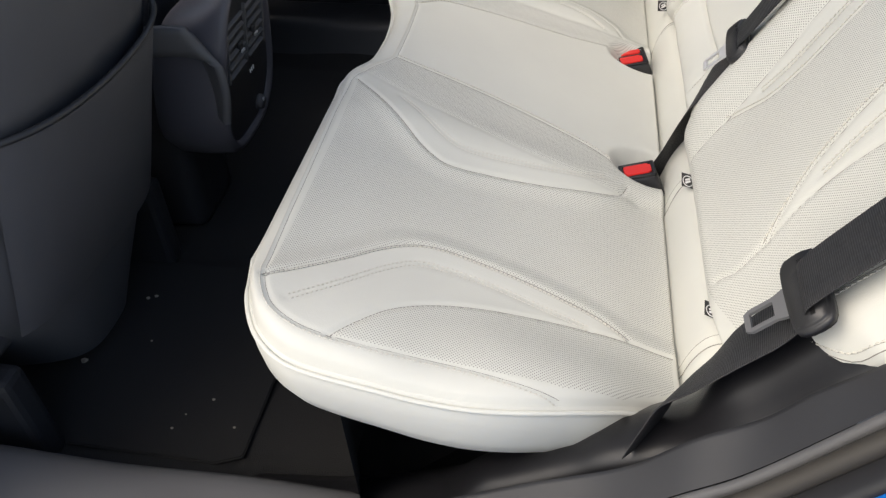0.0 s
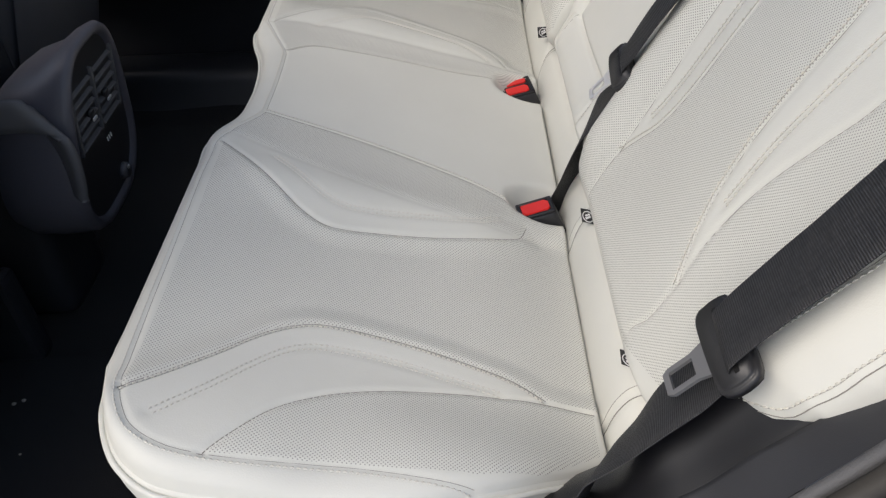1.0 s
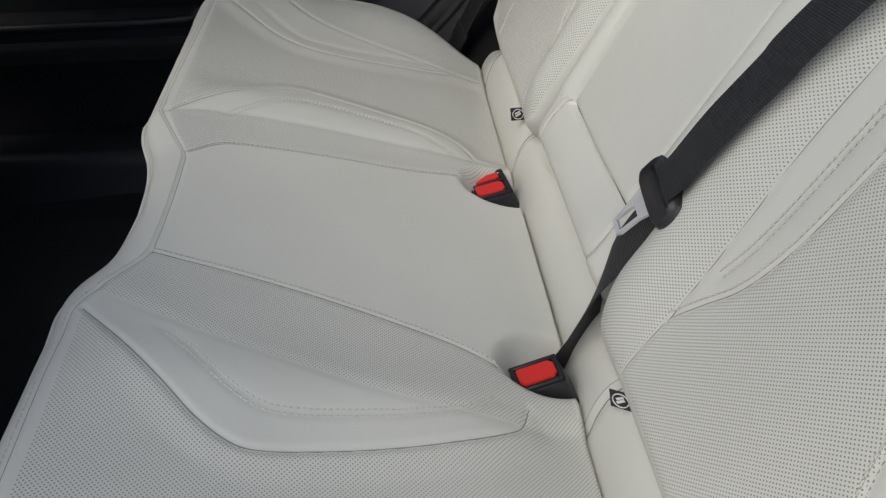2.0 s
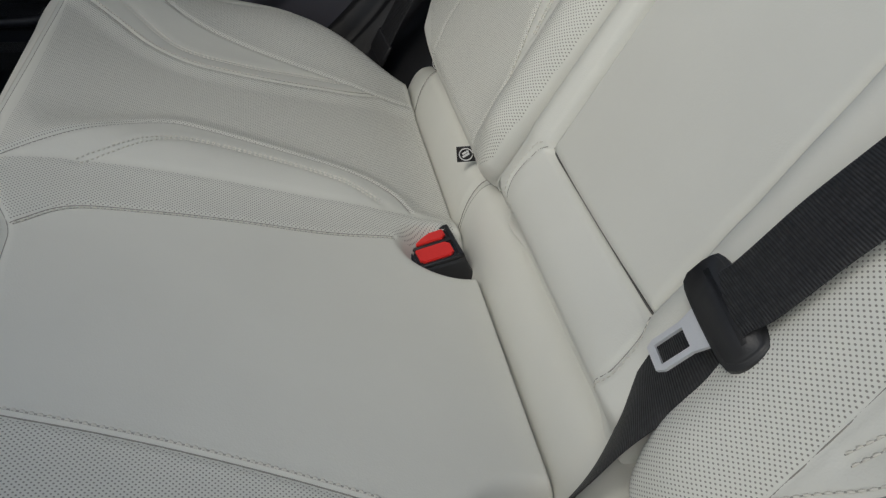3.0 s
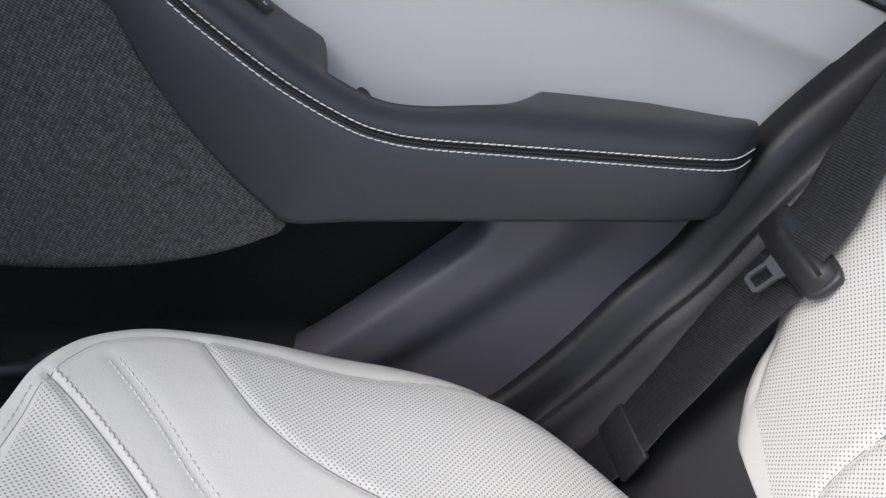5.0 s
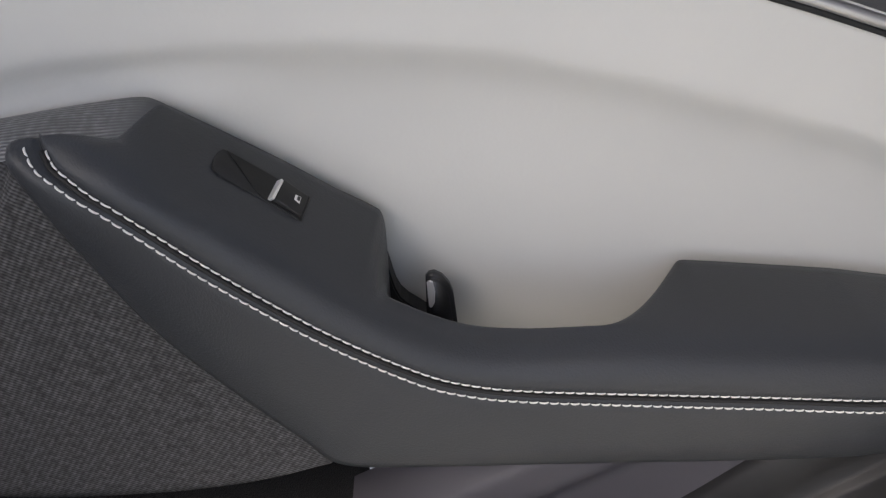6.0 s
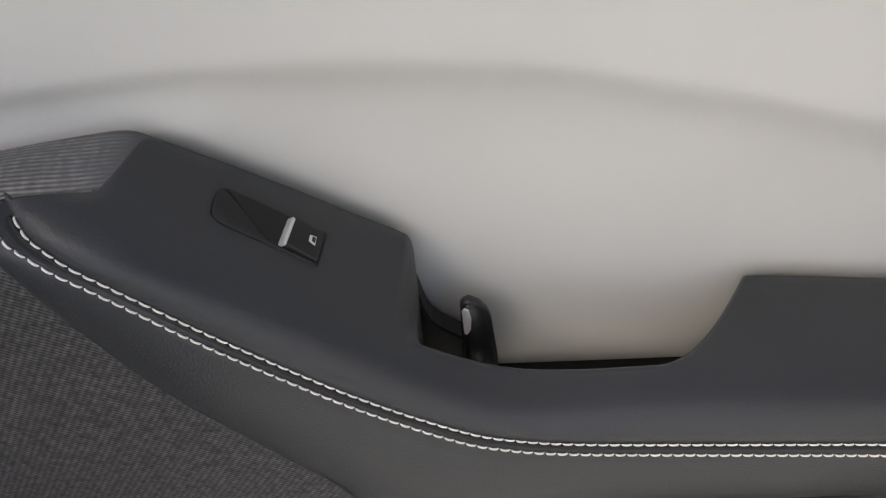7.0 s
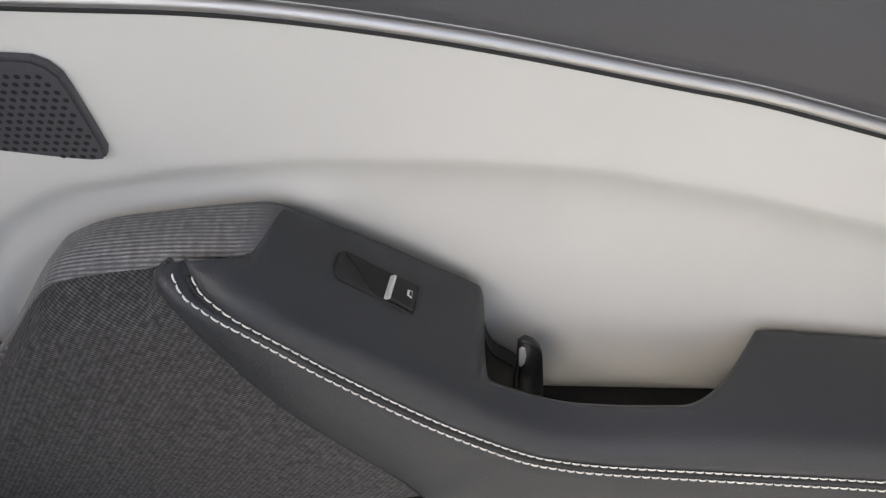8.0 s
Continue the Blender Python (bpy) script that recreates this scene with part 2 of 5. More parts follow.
def stitches(pts, normals, pitch, length, r):
    """Short threads laid along pts, one after another, joined."""
    s = np.concatenate([[0], np.cumsum(np.linalg.norm(np.diff(pts, axis=0), axis=1))])
    out = []
    for w in np.arange(pitch / 2, s[-1] - pitch / 2, pitch):
        q = np.linspace(w - length / 2, w + length / 2, 4)
        c = np.stack([np.interp(q, s, pts[:, k]) for k in range(3)], axis=1)
        n = np.array([np.interp(w, s, normals[:, k]) for k in range(3)])
        c += n[None, :] * (r * np.array([-0.6, 0.6, 0.6, -0.6]))[:, None]
        out.append(tube(c, r, 5, [0.5, 1, 1, 0.5]))
    return join(out)


def distance_to(line, X, Y):
    """Distance of every (X, Y) to a polyline (n x 2)."""
    best = np.full(X.shape, 9.0)
    for (ax, ay), (bx, by) in zip(line[:-1], line[1:]):
        dx, dy = bx - ax, by - ay
        k = np.clip(((X - ax) * dx + (Y - ay) * dy) / (dx * dx + dy * dy + 1e-12), 0, 1)
        best = np.minimum(best, np.hypot(X - ax - k * dx, Y - ay - k * dy))
    return best


def inside(poly, X, Y):
    r = np.zeros(X.shape, bool)
    n = len(poly)
    for k in range(n):
        (ax, ay), (bx, by) = poly[k], poly[(k + 1) % n]
        hit = ((ay > Y) != (by > Y)) & (X < (bx - ax) * (Y - ay) / (by - ay + 1e-15) + ax)
        r ^= hit
    return r


def zone(poly, X, Y):
    """Signed distance: positive inside the polygon."""
    d = distance_to(np.vstack([poly, poly[:1]]), X, Y)
    return np.where(inside(poly, X, Y), d, -d)


def soft(x, a, b):
    t = np.clip((np.asarray(x, float) - a) / (b - a), 0, 1)
    return t * t * (3 - 2 * t)


def rounded_box(sx, sy, sz, r=0.004, seg=3):
    bm = bmesh.new()
    bmesh.ops.create_cube(bm, size=1.0)
    bmesh.ops.scale(bm, vec=(sx, sy, sz), verts=bm.verts)
    bmesh.ops.bevel(bm, geom=bm.edges[:], offset=r, segments=seg, affect="EDGES", profile=0.6)
    return bm


def put_bm(bm, m):
    bmesh.ops.transform(bm, matrix=m, verts=bm.verts)
    return bm


def prism(outline, depth, r=0.002, seg=2):
    """An outline (n x 2) in the xy plane pushed up by depth, with bevelled edges."""
    bm = bmesh.new()
    f = bm.faces.new([bm.verts.new((x, y, 0)) for x, y in outline])
    g = bmesh.ops.extrude_face_region(bm, geom=[f])
    bmesh.ops.translate(bm, vec=(0, 0, depth), verts=[v for v in g["geom"] if isinstance(v, bmesh.types.BMVert)])
    bmesh.ops.recalc_face_normals(bm, faces=bm.faces)
    if r:
        es = [e for e in bm.edges if len(e.link_faces) == 2 and e.calc_face_angle(0) > 0.9]
        bmesh.ops.bevel(bm, geom=es, offset=r, segments=seg, affect="EDGES")
    return bm


def ribbon(pts, width_dirs, w, th):
    """A flat strap along pts; returns vertices, faces and UV in metres."""
    pts, wd = np.asarray(pts, float), np.asarray(width_dirs, float)
    wd = wd / np.linalg.norm(wd, axis=1)[:, None]
    tan = np.gradient(pts, axis=0)
    tan /= np.linalg.norm(tan, axis=1)[:, None]
    nor = np.cross(tan, wd)
    nor /= np.linalg.norm(nor, axis=1)[:, None]
    s = np.concatenate([[0], np.cumsum(np.linalg.norm(np.diff(pts, axis=0), axis=1))])
    k = np.array([-0.5, -0.48, -0.25, 0, 0.25, 0.48, 0.5, 0.48, 0.25, 0, -0.25, -0.48]) * w
    h = np.array([0, 0.5, 0.6, 0.65, 0.6, 0.5, 0, -0.5, -0.6, -0.65, -0.6, -0.5]) * th
    P = pts[:, None, :] + k[None, :, None] * wd[:, None, :] + h[None, :, None] * nor[:, None, :]
    v, f = sheet(P, closed_v=True)
    n, c = len(pts), len(k)
    f.append(list(range(c))[::-1])
    f.append([(n - 1) * c + q for q in range(c)])
    uv = np.stack([np.broadcast_to(k[None, :], (n, c)), np.broadcast_to(s[:, None], (n, c))], axis=-1).reshape(-1, 2)
    return v, f, uv


# ---------------------------------------------------------------- seat cushion
LINE_A = curve_pts([(.176, .412), (.212, .374), (.248, .338), (.278, .308), (.296, .280), (.298, .255), (.294, .225), (.288, .190), (.278, .145), (.265, .100), (.252, .070), (.240, .054), (.218, .044)])
LINE_B = curve_pts([(.566, .410), (.541, .382), (.509, .350), (.477, .320), (.456, .290), (.447, .258), (.449, .212), (.455, .165), (.463, .125), (.474, .080), (.490, .047)])
LINE_C = curve_pts([(.622, .331), (.596, .312), (.564, .285), (.540, .250), (.523, .207), (.511, .155), (.502, .100), (.495, .045), (.494, -.002)])
# the middle panel is not quite the same on both sides: door side first, then the far side
STRIP_IN = {-1: curve_pts([(.086, .378), (.099, .303), (.114, .236), (.133, .163), (.152, .104), (.172, .066)]), 1: curve_pts([(.098, .380), (.128, .345), (.139, .288), (.147, .217), (.153, .135), (.166, .070)])}
STRIP_OUT = {-1: curve_pts([(.150, .410), (.190, .304), (.229, .171), (.239, .055), (.232, -.004)]), 1: curve_pts([(.176, .412), (.190, .362), (.198, .295), (.202, .217), (.203, .131), (.210, .043), (.219, -.001)])}
FRONT = curve_pts([(.0, .376), (.06, .377), (.092, .380), (.13, .398), (.17, .416), (.19, .420), (.254, .422), (.38, .419), (.477, .417), (.54, .412), (.566, .407), (.586, .399), (.604, .386), (.617, .361), (.622, .330), (.622, .291), (.619, .252), (.618, .212), (.621, .160), (.622, .120)], 180)
DECOR = [curve_pts([(.190, .347), (.213, .322), (.243, .292), (.260, .265), (.262, .235), (.257, .195), (.248, .147), (.236, .105), (.217, .073)]),
         curve_pts([(.588, .378), (.551, .344), (.502, .304), (.481, .275), (.477, .238), (.480, .190), (.489, .140), (.497, .09)])]
INSERT_HOLLOW = np.vstack([[(.05, .62)], LINE_A, [(.218, -.03), (.490, -.03)], LINE_B[::-1], [(.70, .62)]])
INSERT = np.vstack([LINE_A, [(.218, -.03), (.490, -.03)], LINE_B[::-1]])
U_ROW = tuple(curve_pts([(0, .556), (.05, .568), (.144, .592), (.235, .614), (.354, .635), (.457, .645), (.56, .648), (.66, .648), (.758, .646), (.838, .640), (.897, .624), (.936, .602), (.97, .567), (1, .515)], 200).T)
Y_COL = tuple(curve_pts([(0, .408), (.10, .411), (.18, .418), (.27, .433), (.36, .437), (.6, .438), (1, .439)], 120).T)


CREASE = .010


def seam_line(line, sgn):
    return np.column_stack([sgn * line[:, 0], line[:, 1]])


def front_y(p):
    return np.interp(np.abs(p), *Y_COL)


def cushion_top(X, Y):
    """Height of the cushion's top at plan places."""
    U = np.abs(X)
    z = 0.262 + 0.32 * Y - 0.008 * np.exp(-((Y - 0.0) / 0.06) ** 2) * soft(U, .2, .24)
    zb = zone(INSERT_HOLLOW, U, Y)
    z -= 0.005 * soft(zb, 0.0, 0.03)
    z += 0.020 * soft(U, .47, .62) * soft(Y, -.05, .12) * (1 - .40 * soft(Y, .27, .42)) + 0.013 * soft(U, .50, .60) * (1 - soft(Y, .13, .26))
    z += 0.010 * np.exp(-((U - .235) / .045) ** 2) * soft(Y, .02, .12) * (1 - soft(Y, .38, .43))
    z -= 0.004 * (1 - soft(U, .09, .16)) * soft(Y, .2, .38)
    for pair, depth, w in ((STRIP_IN, .0018, .003), (STRIP_OUT, .0012, .006)):
        z -= depth * np.exp(-(np.where(X > 0, distance_to(pair[1], U, Y), distance_to(pair[-1], U, Y)) / w) ** 2)
    for line, depth, w in ((LINE_A, .0028, .003), (LINE_B, .0028, .003), (LINE_C, .0025, .0028), (FRONT, .0012, .003)):
        z -= depth * np.exp(-(distance_to(line, U, Y) / w) ** 2)
    for line in DECOR:
        z -= 0.0016 * np.exp(-(distance_to(line, U, Y) / .006) ** 2)
    # hollows round the buckles
    z -= 0.030 * np.exp(-(((U - .158) / .036) ** 2 + ((Y - .016) / .044) ** 2) ** 3)
    return z


def cushion_z(X, Y):
    """Top height with the rounded rim and the tuck at the crease."""
    U = np.abs(X)
    q = np.clip((Y + CREASE) / .45, 0, 1)
    for _ in range(4):
        ap = np.clip(U / np.interp(q, *U_ROW), 0, 1)
        q = np.clip((Y + CREASE) / (front_y(ap) + CREASE), 0, 1)
    ur, yc = np.interp(q, *U_ROW), front_y(ap)
    r, rf = 0.022, 0.036
    d1, d2 = np.clip((1 - ap) * ur, 0, r) / r, np.clip((1 - q) * yc, 0, rf) / rf
    k = np.clip(1 - np.hypot(1 - d1, 1 - d2), 0, 1)
    drop = 0.012 + 0.014 * soft(q, .45, .98)
    return cushion_top(X, Y) - drop * (1 - np.sqrt(1 - (1 - k) ** 2)) - .016 * (1 - soft(Y, -CREASE, -CREASE + .006)) ** 2


def build_cushion(seat):
    p, q = np.meshgrid(np.linspace(-1, 1, 481), np.concatenate([np.linspace(0, .9, 150, endpoint=False), np.linspace(.9, 1, 40)]), indexing="ij")
    ap = np.abs(p)
    ur, yc = np.interp(q, *U_ROW), front_y(p)
    X, Y = p * ur, q * (yc + CREASE) - CREASE
    Z = cushion_z(X, Y)
    P = np.stack([X, Y, Z], axis=-1)
    # perforated zones
    U = np.abs(X)
    za = np.minimum(zone(INSERT, U, Y), 0.411 - Y)
    zc = zone(np.vstack([LINE_C, [(.55, 0)], [(.594, .06)], [(.612, .116)], [(.616, .175)], [(.616, .224)], [(.619, .284)]]), U, Y)
    zl, zr = [zone(np.vstack([STRIP_IN[k], [(.19, .0)], STRIP_OUT[k][::-1], [(.13, .396)]]), U, Y) for k in (-1, 1)]
    zs = np.where(X > 0, zr, zl)
    perf = np.maximum(np.maximum(za, zc), zs)
    v, f = sheet(P)
    mesh_ob("cushion_cover", v, f, leather_perf, seat, "off-white leather cushion with perforated panels", np.stack([X, Y], -1).reshape(-1, 2), [("perf", perf.ravel())])
    # piped side wall under the rim
    rim = np.vstack([P[-1, :, :], P[::-1, -1, :][1:], P[0, ::-1, :][1:]])
    c = np.array([0, .18, 0])
    out = rim - c
    out[:, 2] = 0
    out /= np.linalg.norm(out, axis=1)[:, None]
    rows = [rim, rim + out * .004 + [0, 0, -.004]]
    for dz, o in ((-.012, .006), (-.03, .006), (-.06, .002), (-.088, -.009), (-.104, -.026), (-.106, -.06)):
        low = 1 - .14 * soft(rim[:, 1], .18, .40)
        rows.append(rim + out * o + np.column_stack([0 * low, 0 * low, dz * low]))
    v, f = sheet(np.stack(rows, axis=0), flip=True)
    mesh_ob("side_wall", v, f, leather_plain, seat, "smooth off-white leather side wall")
    v, f = tube(rim + out * .0055 + [0, 0, -.004], .0026, 8)
    mesh_ob("piping", v, f, leather_plain, seat)
    # seams and threads, mirrored
    up = np.array([0, -.30, .95])
    for line, both, dark in ((LINE_A, 0, 1), (LINE_B, 1, 1), (LINE_C, 0, 1), (STRIP_IN, 1, 1), (FRONT, 1, 1), (DECOR[0], 2, 0), (DECOR[1], 2, 0)):
        for sgn in (-1, 1):
            xy = seam_line(line[sgn] if line is STRIP_IN else line, sgn)
            if dark:
                z = cushion_z(xy[:, 0], xy[:, 1])
                v, f = tube(np.column_stack([xy, z + (.0002 if line is not FRONT else -.0001)]), .0006 if line is not FRONT else .0004, 5)
                mesh_ob("seam", v, f, seam_dark, seat)
            t = np.gradient(xy, axis=0)
            n2 = np.stack([-t[:, 1], t[:, 0]], axis=1) / np.linalg.norm(t, axis=1)[:, None]
            for o in {0: (), 1: (.0045,), 2: (-.003, .003)}[both]:
                w = xy + n2 * o * (sgn if line is not STRIP_IN else -sgn)
                if line is FRONT and sgn > 0:
                    w = w[w[:, 0] < .56]
                z = cushion_z(w[:, 0], w[:, 1])
                if both == 1 and line is not FRONT:
                    v, f = tube(np.column_stack([w, z + .0001]), .00062, 5)
                    mesh_ob("needle_line", v, f, needle_line, seat)
                r = .00095 if line is not FRONT and both == 1 else .00075
                v, f = stitches(np.column_stack([w, z + (.0004 if r > .0009 else .0001)]), np.tile(up, (len(w), 1)), .0052, .0036, r)
                mesh_ob("stitching", v, f, thread_cream, seat)


# ---------------------------------------------------------------- backrest
RECLINE = radians(28)
B_UP = np.array([0, -math.sin(RECLINE), math.cos(RECLINE)])
B_OUT = np.array([0, math.cos(RECLINE), math.sin(RECLINE)])
B_0 = np.array([0, -.058, .40])


def on_back(X, S, H):
    return B_0 + X[..., None] * np.array([1.0, 0, 0]) + S[..., None] * B_UP + H[..., None] * B_OUT


BK_IN = curve_pts([(.243, -.07), (.245, -.03), (.246, 0), (.245, .04), (.243, .09), (.240, .15), (.240, .22), (.245, .4), (.25, .6)])
BK_IN2 = curve_pts([(.2465, .0), (.262, .03), (.278, .058), (.288, .09), (.294, .13), (.297, .2), (.300, .35), (.302, .6)])
BK_OUT = curve_pts([(.468, -.075), (.472, -.05), (.480, -.03), (.477, .012), (.469, .055), (.471, .10), (.480, .14), (.496, .185), (.513, .235), (.528, .35), (.535, .6)])
BK_OUT2 = curve_pts([(.477, .012), (.451, .052), (.435, .09), (.427, .14), (.426, .19), (.427, .30), (.43, .6)])
BK_EDGE = curve_pts([(.566, -.035), (.586, .0), (.599, .045), (.604, .075), (.610, .11), (.617, .152), (.623, .19), (.628, .3), (.620, .6)])
BK_RIM = curve_pts([(.600, .014), (.618, .029), (.636, .043), (.650, .060), (.660, .094), (.664, .124), (.666, .16), (.666, .3), (.640, .6)])
BK_DECOR = [curve_pts([(.256, .055), (.263, .09), (.267, .15), (.269, .3), (.274, .6)]), curve_pts([(.454, .09), (.453, .15), (.460, .22), (.474, .35), (.480, .6)])]


def back_height(U, S):
    h = 0.002 + 0.016 * np.exp(-((U - .595) / .06) ** 2) * soft(S, -.05, .10) + 0.022 * np.exp(-((U - .198) / .036) ** 2) * soft(S, -.10, -.01)
    h = h + 0.006 * soft(S, .02, .2) * np.exp(-((U - .36) / .12) ** 2)
    for line in (BK_IN, BK_IN2, BK_OUT, BK_OUT2, BK_EDGE):
        h = h - .0020 * np.exp(-(distance_to(line, U, S) / .003) ** 2)
    for line in BK_DECOR:
        h = h - .0016 * np.exp(-(distance_to(line, U, S) / .006) ** 2)
    return h


def back_edges(S, sgn):
    """Inner and outer edge of the backrest cover along its height."""
    uin = np.interp(S, [-.09, -.075, -.06, -.04, -.01, .03, .10, .62], [.205, .184, .175, .170, .166, .163, .160, .156])
    low = .008 * np.exp(-((S - .02) / .05) ** 2) if sgn < 0 else .011 * np.exp(-((S + .03) / .035) ** 2)
    return uin, low + np.interp(S, [-.09, -.080, -.072, -.064, -.04, -.02, .0, .022, .045, .08, .12, .2, .62], [.46, .50, .54, .573, .590, .598, .604, .618, .642, .664, .674, .680, .65])


def back_top(U, S, sgn):
    """Height of the cover with its rounded rim."""
    uin, uout = back_edges(S, sgn)
    k1, k2 = np.clip((U - uin) / .016, 0, 1), np.clip((uout - U) / .045, 0, 1)
    k3, k4 = np.clip((S + .090) / .03, 0, 1), np.clip((.62 - S) / .03, 0, 1)
    k = np.clip(1 - np.sqrt((1 - k2) ** 2 + (1 - k3) ** 2 + (1 - k4) ** 2), 0, 1)
    return back_height(U, S) - .036 * (1 - np.sqrt(1 - (1 - k) ** 2)) - .015 * (1 - np.sqrt(1 - (1 - k1) ** 2))


def build_back(seat, sgn):
    ns, nu = 220, 150
    q, p = np.meshgrid(np.linspace(0, 1, ns), np.linspace(0, 1, nu), indexing="ij")
    S0 = -.090 + .71 * q
    uin, uout = back_edges(S0, sgn)
    U = uin + (uout - uin) * p
    S = S0
    H = back_top(U, S, sgn)
    P = on_back(sgn * U, S, H)
    z1 = zone(np.vstack([BK_IN[BK_IN[:, 1] < .0], BK_IN2, BK_OUT2[::-1], BK_OUT[BK_OUT[:, 1] < .012][::-1]]), U, S)
    z2 = zone(np.vstack([[(.19, -.07)], BK_IN, [(.160, .6), (.164, .1), (.169, .0), (.176, -.05)]]), U, S)
    z3 = zone(np.vstack([BK_OUT, BK_EDGE[::-1]]), U, S)
    perf = np.maximum(np.maximum(z1, z2), z3)
    v, f = sheet(P, flip=sgn < 0)
    mesh_ob("backrest_cover", v, f, leather_perf, seat, "off-white leather backrest with perforated panels", np.stack([U * sgn, S], -1).reshape(-1, 2), [("perf", perf.ravel())])
    rim = np.vstack([P[::-1, 0], P[0, 1:], P[1:, -1], P[-1, ::-1][1:]])
    mid = on_back(np.array(sgn * .38), np.array(.27), np.array(0.0))
    out = rim - mid
    out -= np.outer(out @ B_OUT, B_OUT)
    out /= np.linalg.norm(out, axis=1)[:, None]
    inner = (np.abs(rim[:, 0]) < .20)[:, None]
    v, f = sheet(np.stack([rim, rim + out * np.where(inner, .001, .004) - B_OUT * .008, rim + out * np.where(inner, .000, .004) - B_OUT * .020, rim + out * np.where(inner, -.006, .002) - B_OUT * .040, rim + out * np.where(inner, -.024, -.01) - B_OUT * .09]), flip=sgn > 0)
    mesh_ob("backrest_side", v, f, leather_plain, seat, "smooth off-white leather side")
    v, f = tube(rim + out * np.where(inner, .0, .002) - B_OUT * .004, .0018, 7)
    mesh_ob("backrest_piping", v, f, leather_plain, seat)
    for line, st in ((BK_IN, 0), (BK_IN2, 1), (BK_OUT, 0), (BK_OUT2, 1), (BK_EDGE, 3), (BK_RIM, 1), (BK_DECOR[0], 2), (BK_DECOR[1], 2)):
        if sgn > 0 and (line is BK_EDGE or line is BK_RIM):
            continue
        hh = back_top(line[:, 0], line[:, 1], sgn)
        if st != 2:
            v, f = tube(on_back(sgn * line[:, 0], line[:, 1], hh + .0001), .0005, 5)
            mesh_ob("seam", v, f, seam_dark, seat)
        t = np.gradient(line, axis=0)
        n2 = np.stack([-t[:, 1], t[:, 0]], axis=1) / np.linalg.norm(t, axis=1)[:, None]
        for o in {0: (), 1: (.004,), 2: (-.003, .003), 3: (-.004, .004)}[st]:
            w = line + n2 * o
            hw = back_top(w[:, 0], w[:, 1], sgn)
            v, f = tube(on_back(sgn * w[:, 0], w[:, 1], hw - .0001), .0005, 5)
            mesh_ob("needle_line", v, f, needle_line, seat)
            v, f = stitches(on_back(sgn * w[:, 0], w[:, 1], hw + .0004), np.tile(B_OUT, (len(w), 1)), .0055, .0039, .00085)
            mesh_ob("stitching", v, f, thread_cream, seat)


ROLL_SEAMS = (-.505, -.226, .505, .228)


def build_lower_roll(seat):
    """The plain strip between the cushion and the backrest."""
    n, k = 240, 30
    x = np.linspace(-.580, .580, n)
    prof = curve_pts([(.000, .205), (-.006, .230), (-.0105, .247), (-.0145, .266), (-.021, .284), (-.031, .299), (-.046, .306), (-.075, .310), (-.10, .311)], k)
    P = np.zeros((n, k, 3))
    P[:, :, 0] = x[:, None]
    end = soft(np.abs(x), .572, .580)[:, None]
    P[:, :, 1] = prof[None, :, 0] - .010 * end ** 2
    P[:, :, 2] = prof[None, :, 1] - (.012 * end ** 2) - .046 * soft(np.abs(x), .48, .575)[:, None] * np.linspace(0, 1, k)[None, :]
    for c in ROLL_SEAMS:
        P[:, :, 1] -= .0030 * np.exp(-((P[:, :, 0] - c) / .0045) ** 2)
    v, f = sheet(P, flip=True)
    mesh_ob("lower_roll", v, f, leather_plain, seat, "plain off-white leather roll behind the cushion")
    for c in ROLL_SEAMS:
        i = int(np.argmin(np.abs(x - c)))
        q = P[i, 4:24]
        v, f = tube(q + [0, .0004, .0002], .0005, 5)
        mesh_ob("seam", v, f, seam_dark, seat)
        q = P[i - 2 if c > 0 else i + 2, 4:24]
        v, f = tube(q + [0, 0, .0001], .0004, 5)
        mesh_ob("needle_line", v, f, needle_line, seat)


ARM_X = .004


def surround_height(U, S):
    """Padded frame of the folded armrest: a tube along its sides, a pad below."""
    low = 1 - soft(S, -.012, .012)
    h = .001 + .013 * np.exp(-((U - .130) / .020) ** 2) * (1 - .35 * low) + .012 * np.exp(-((S + .036) / .032) ** 2) * (1 - soft(U, .095, .135))
    h = h - .095 * soft(U - .003 * soft(S, -.03, .03), .147, .159) - .035 * (1 - soft(S, -.088, -.050))
    seam = curve_pts([(.110, .006), (.117, -.006), (.120, -.035), (.112, -.056), (.104, -.072)], 30)
    return h - .0022 * np.exp(-(distance_to(seam, U, S) / .0028) ** 2), seam


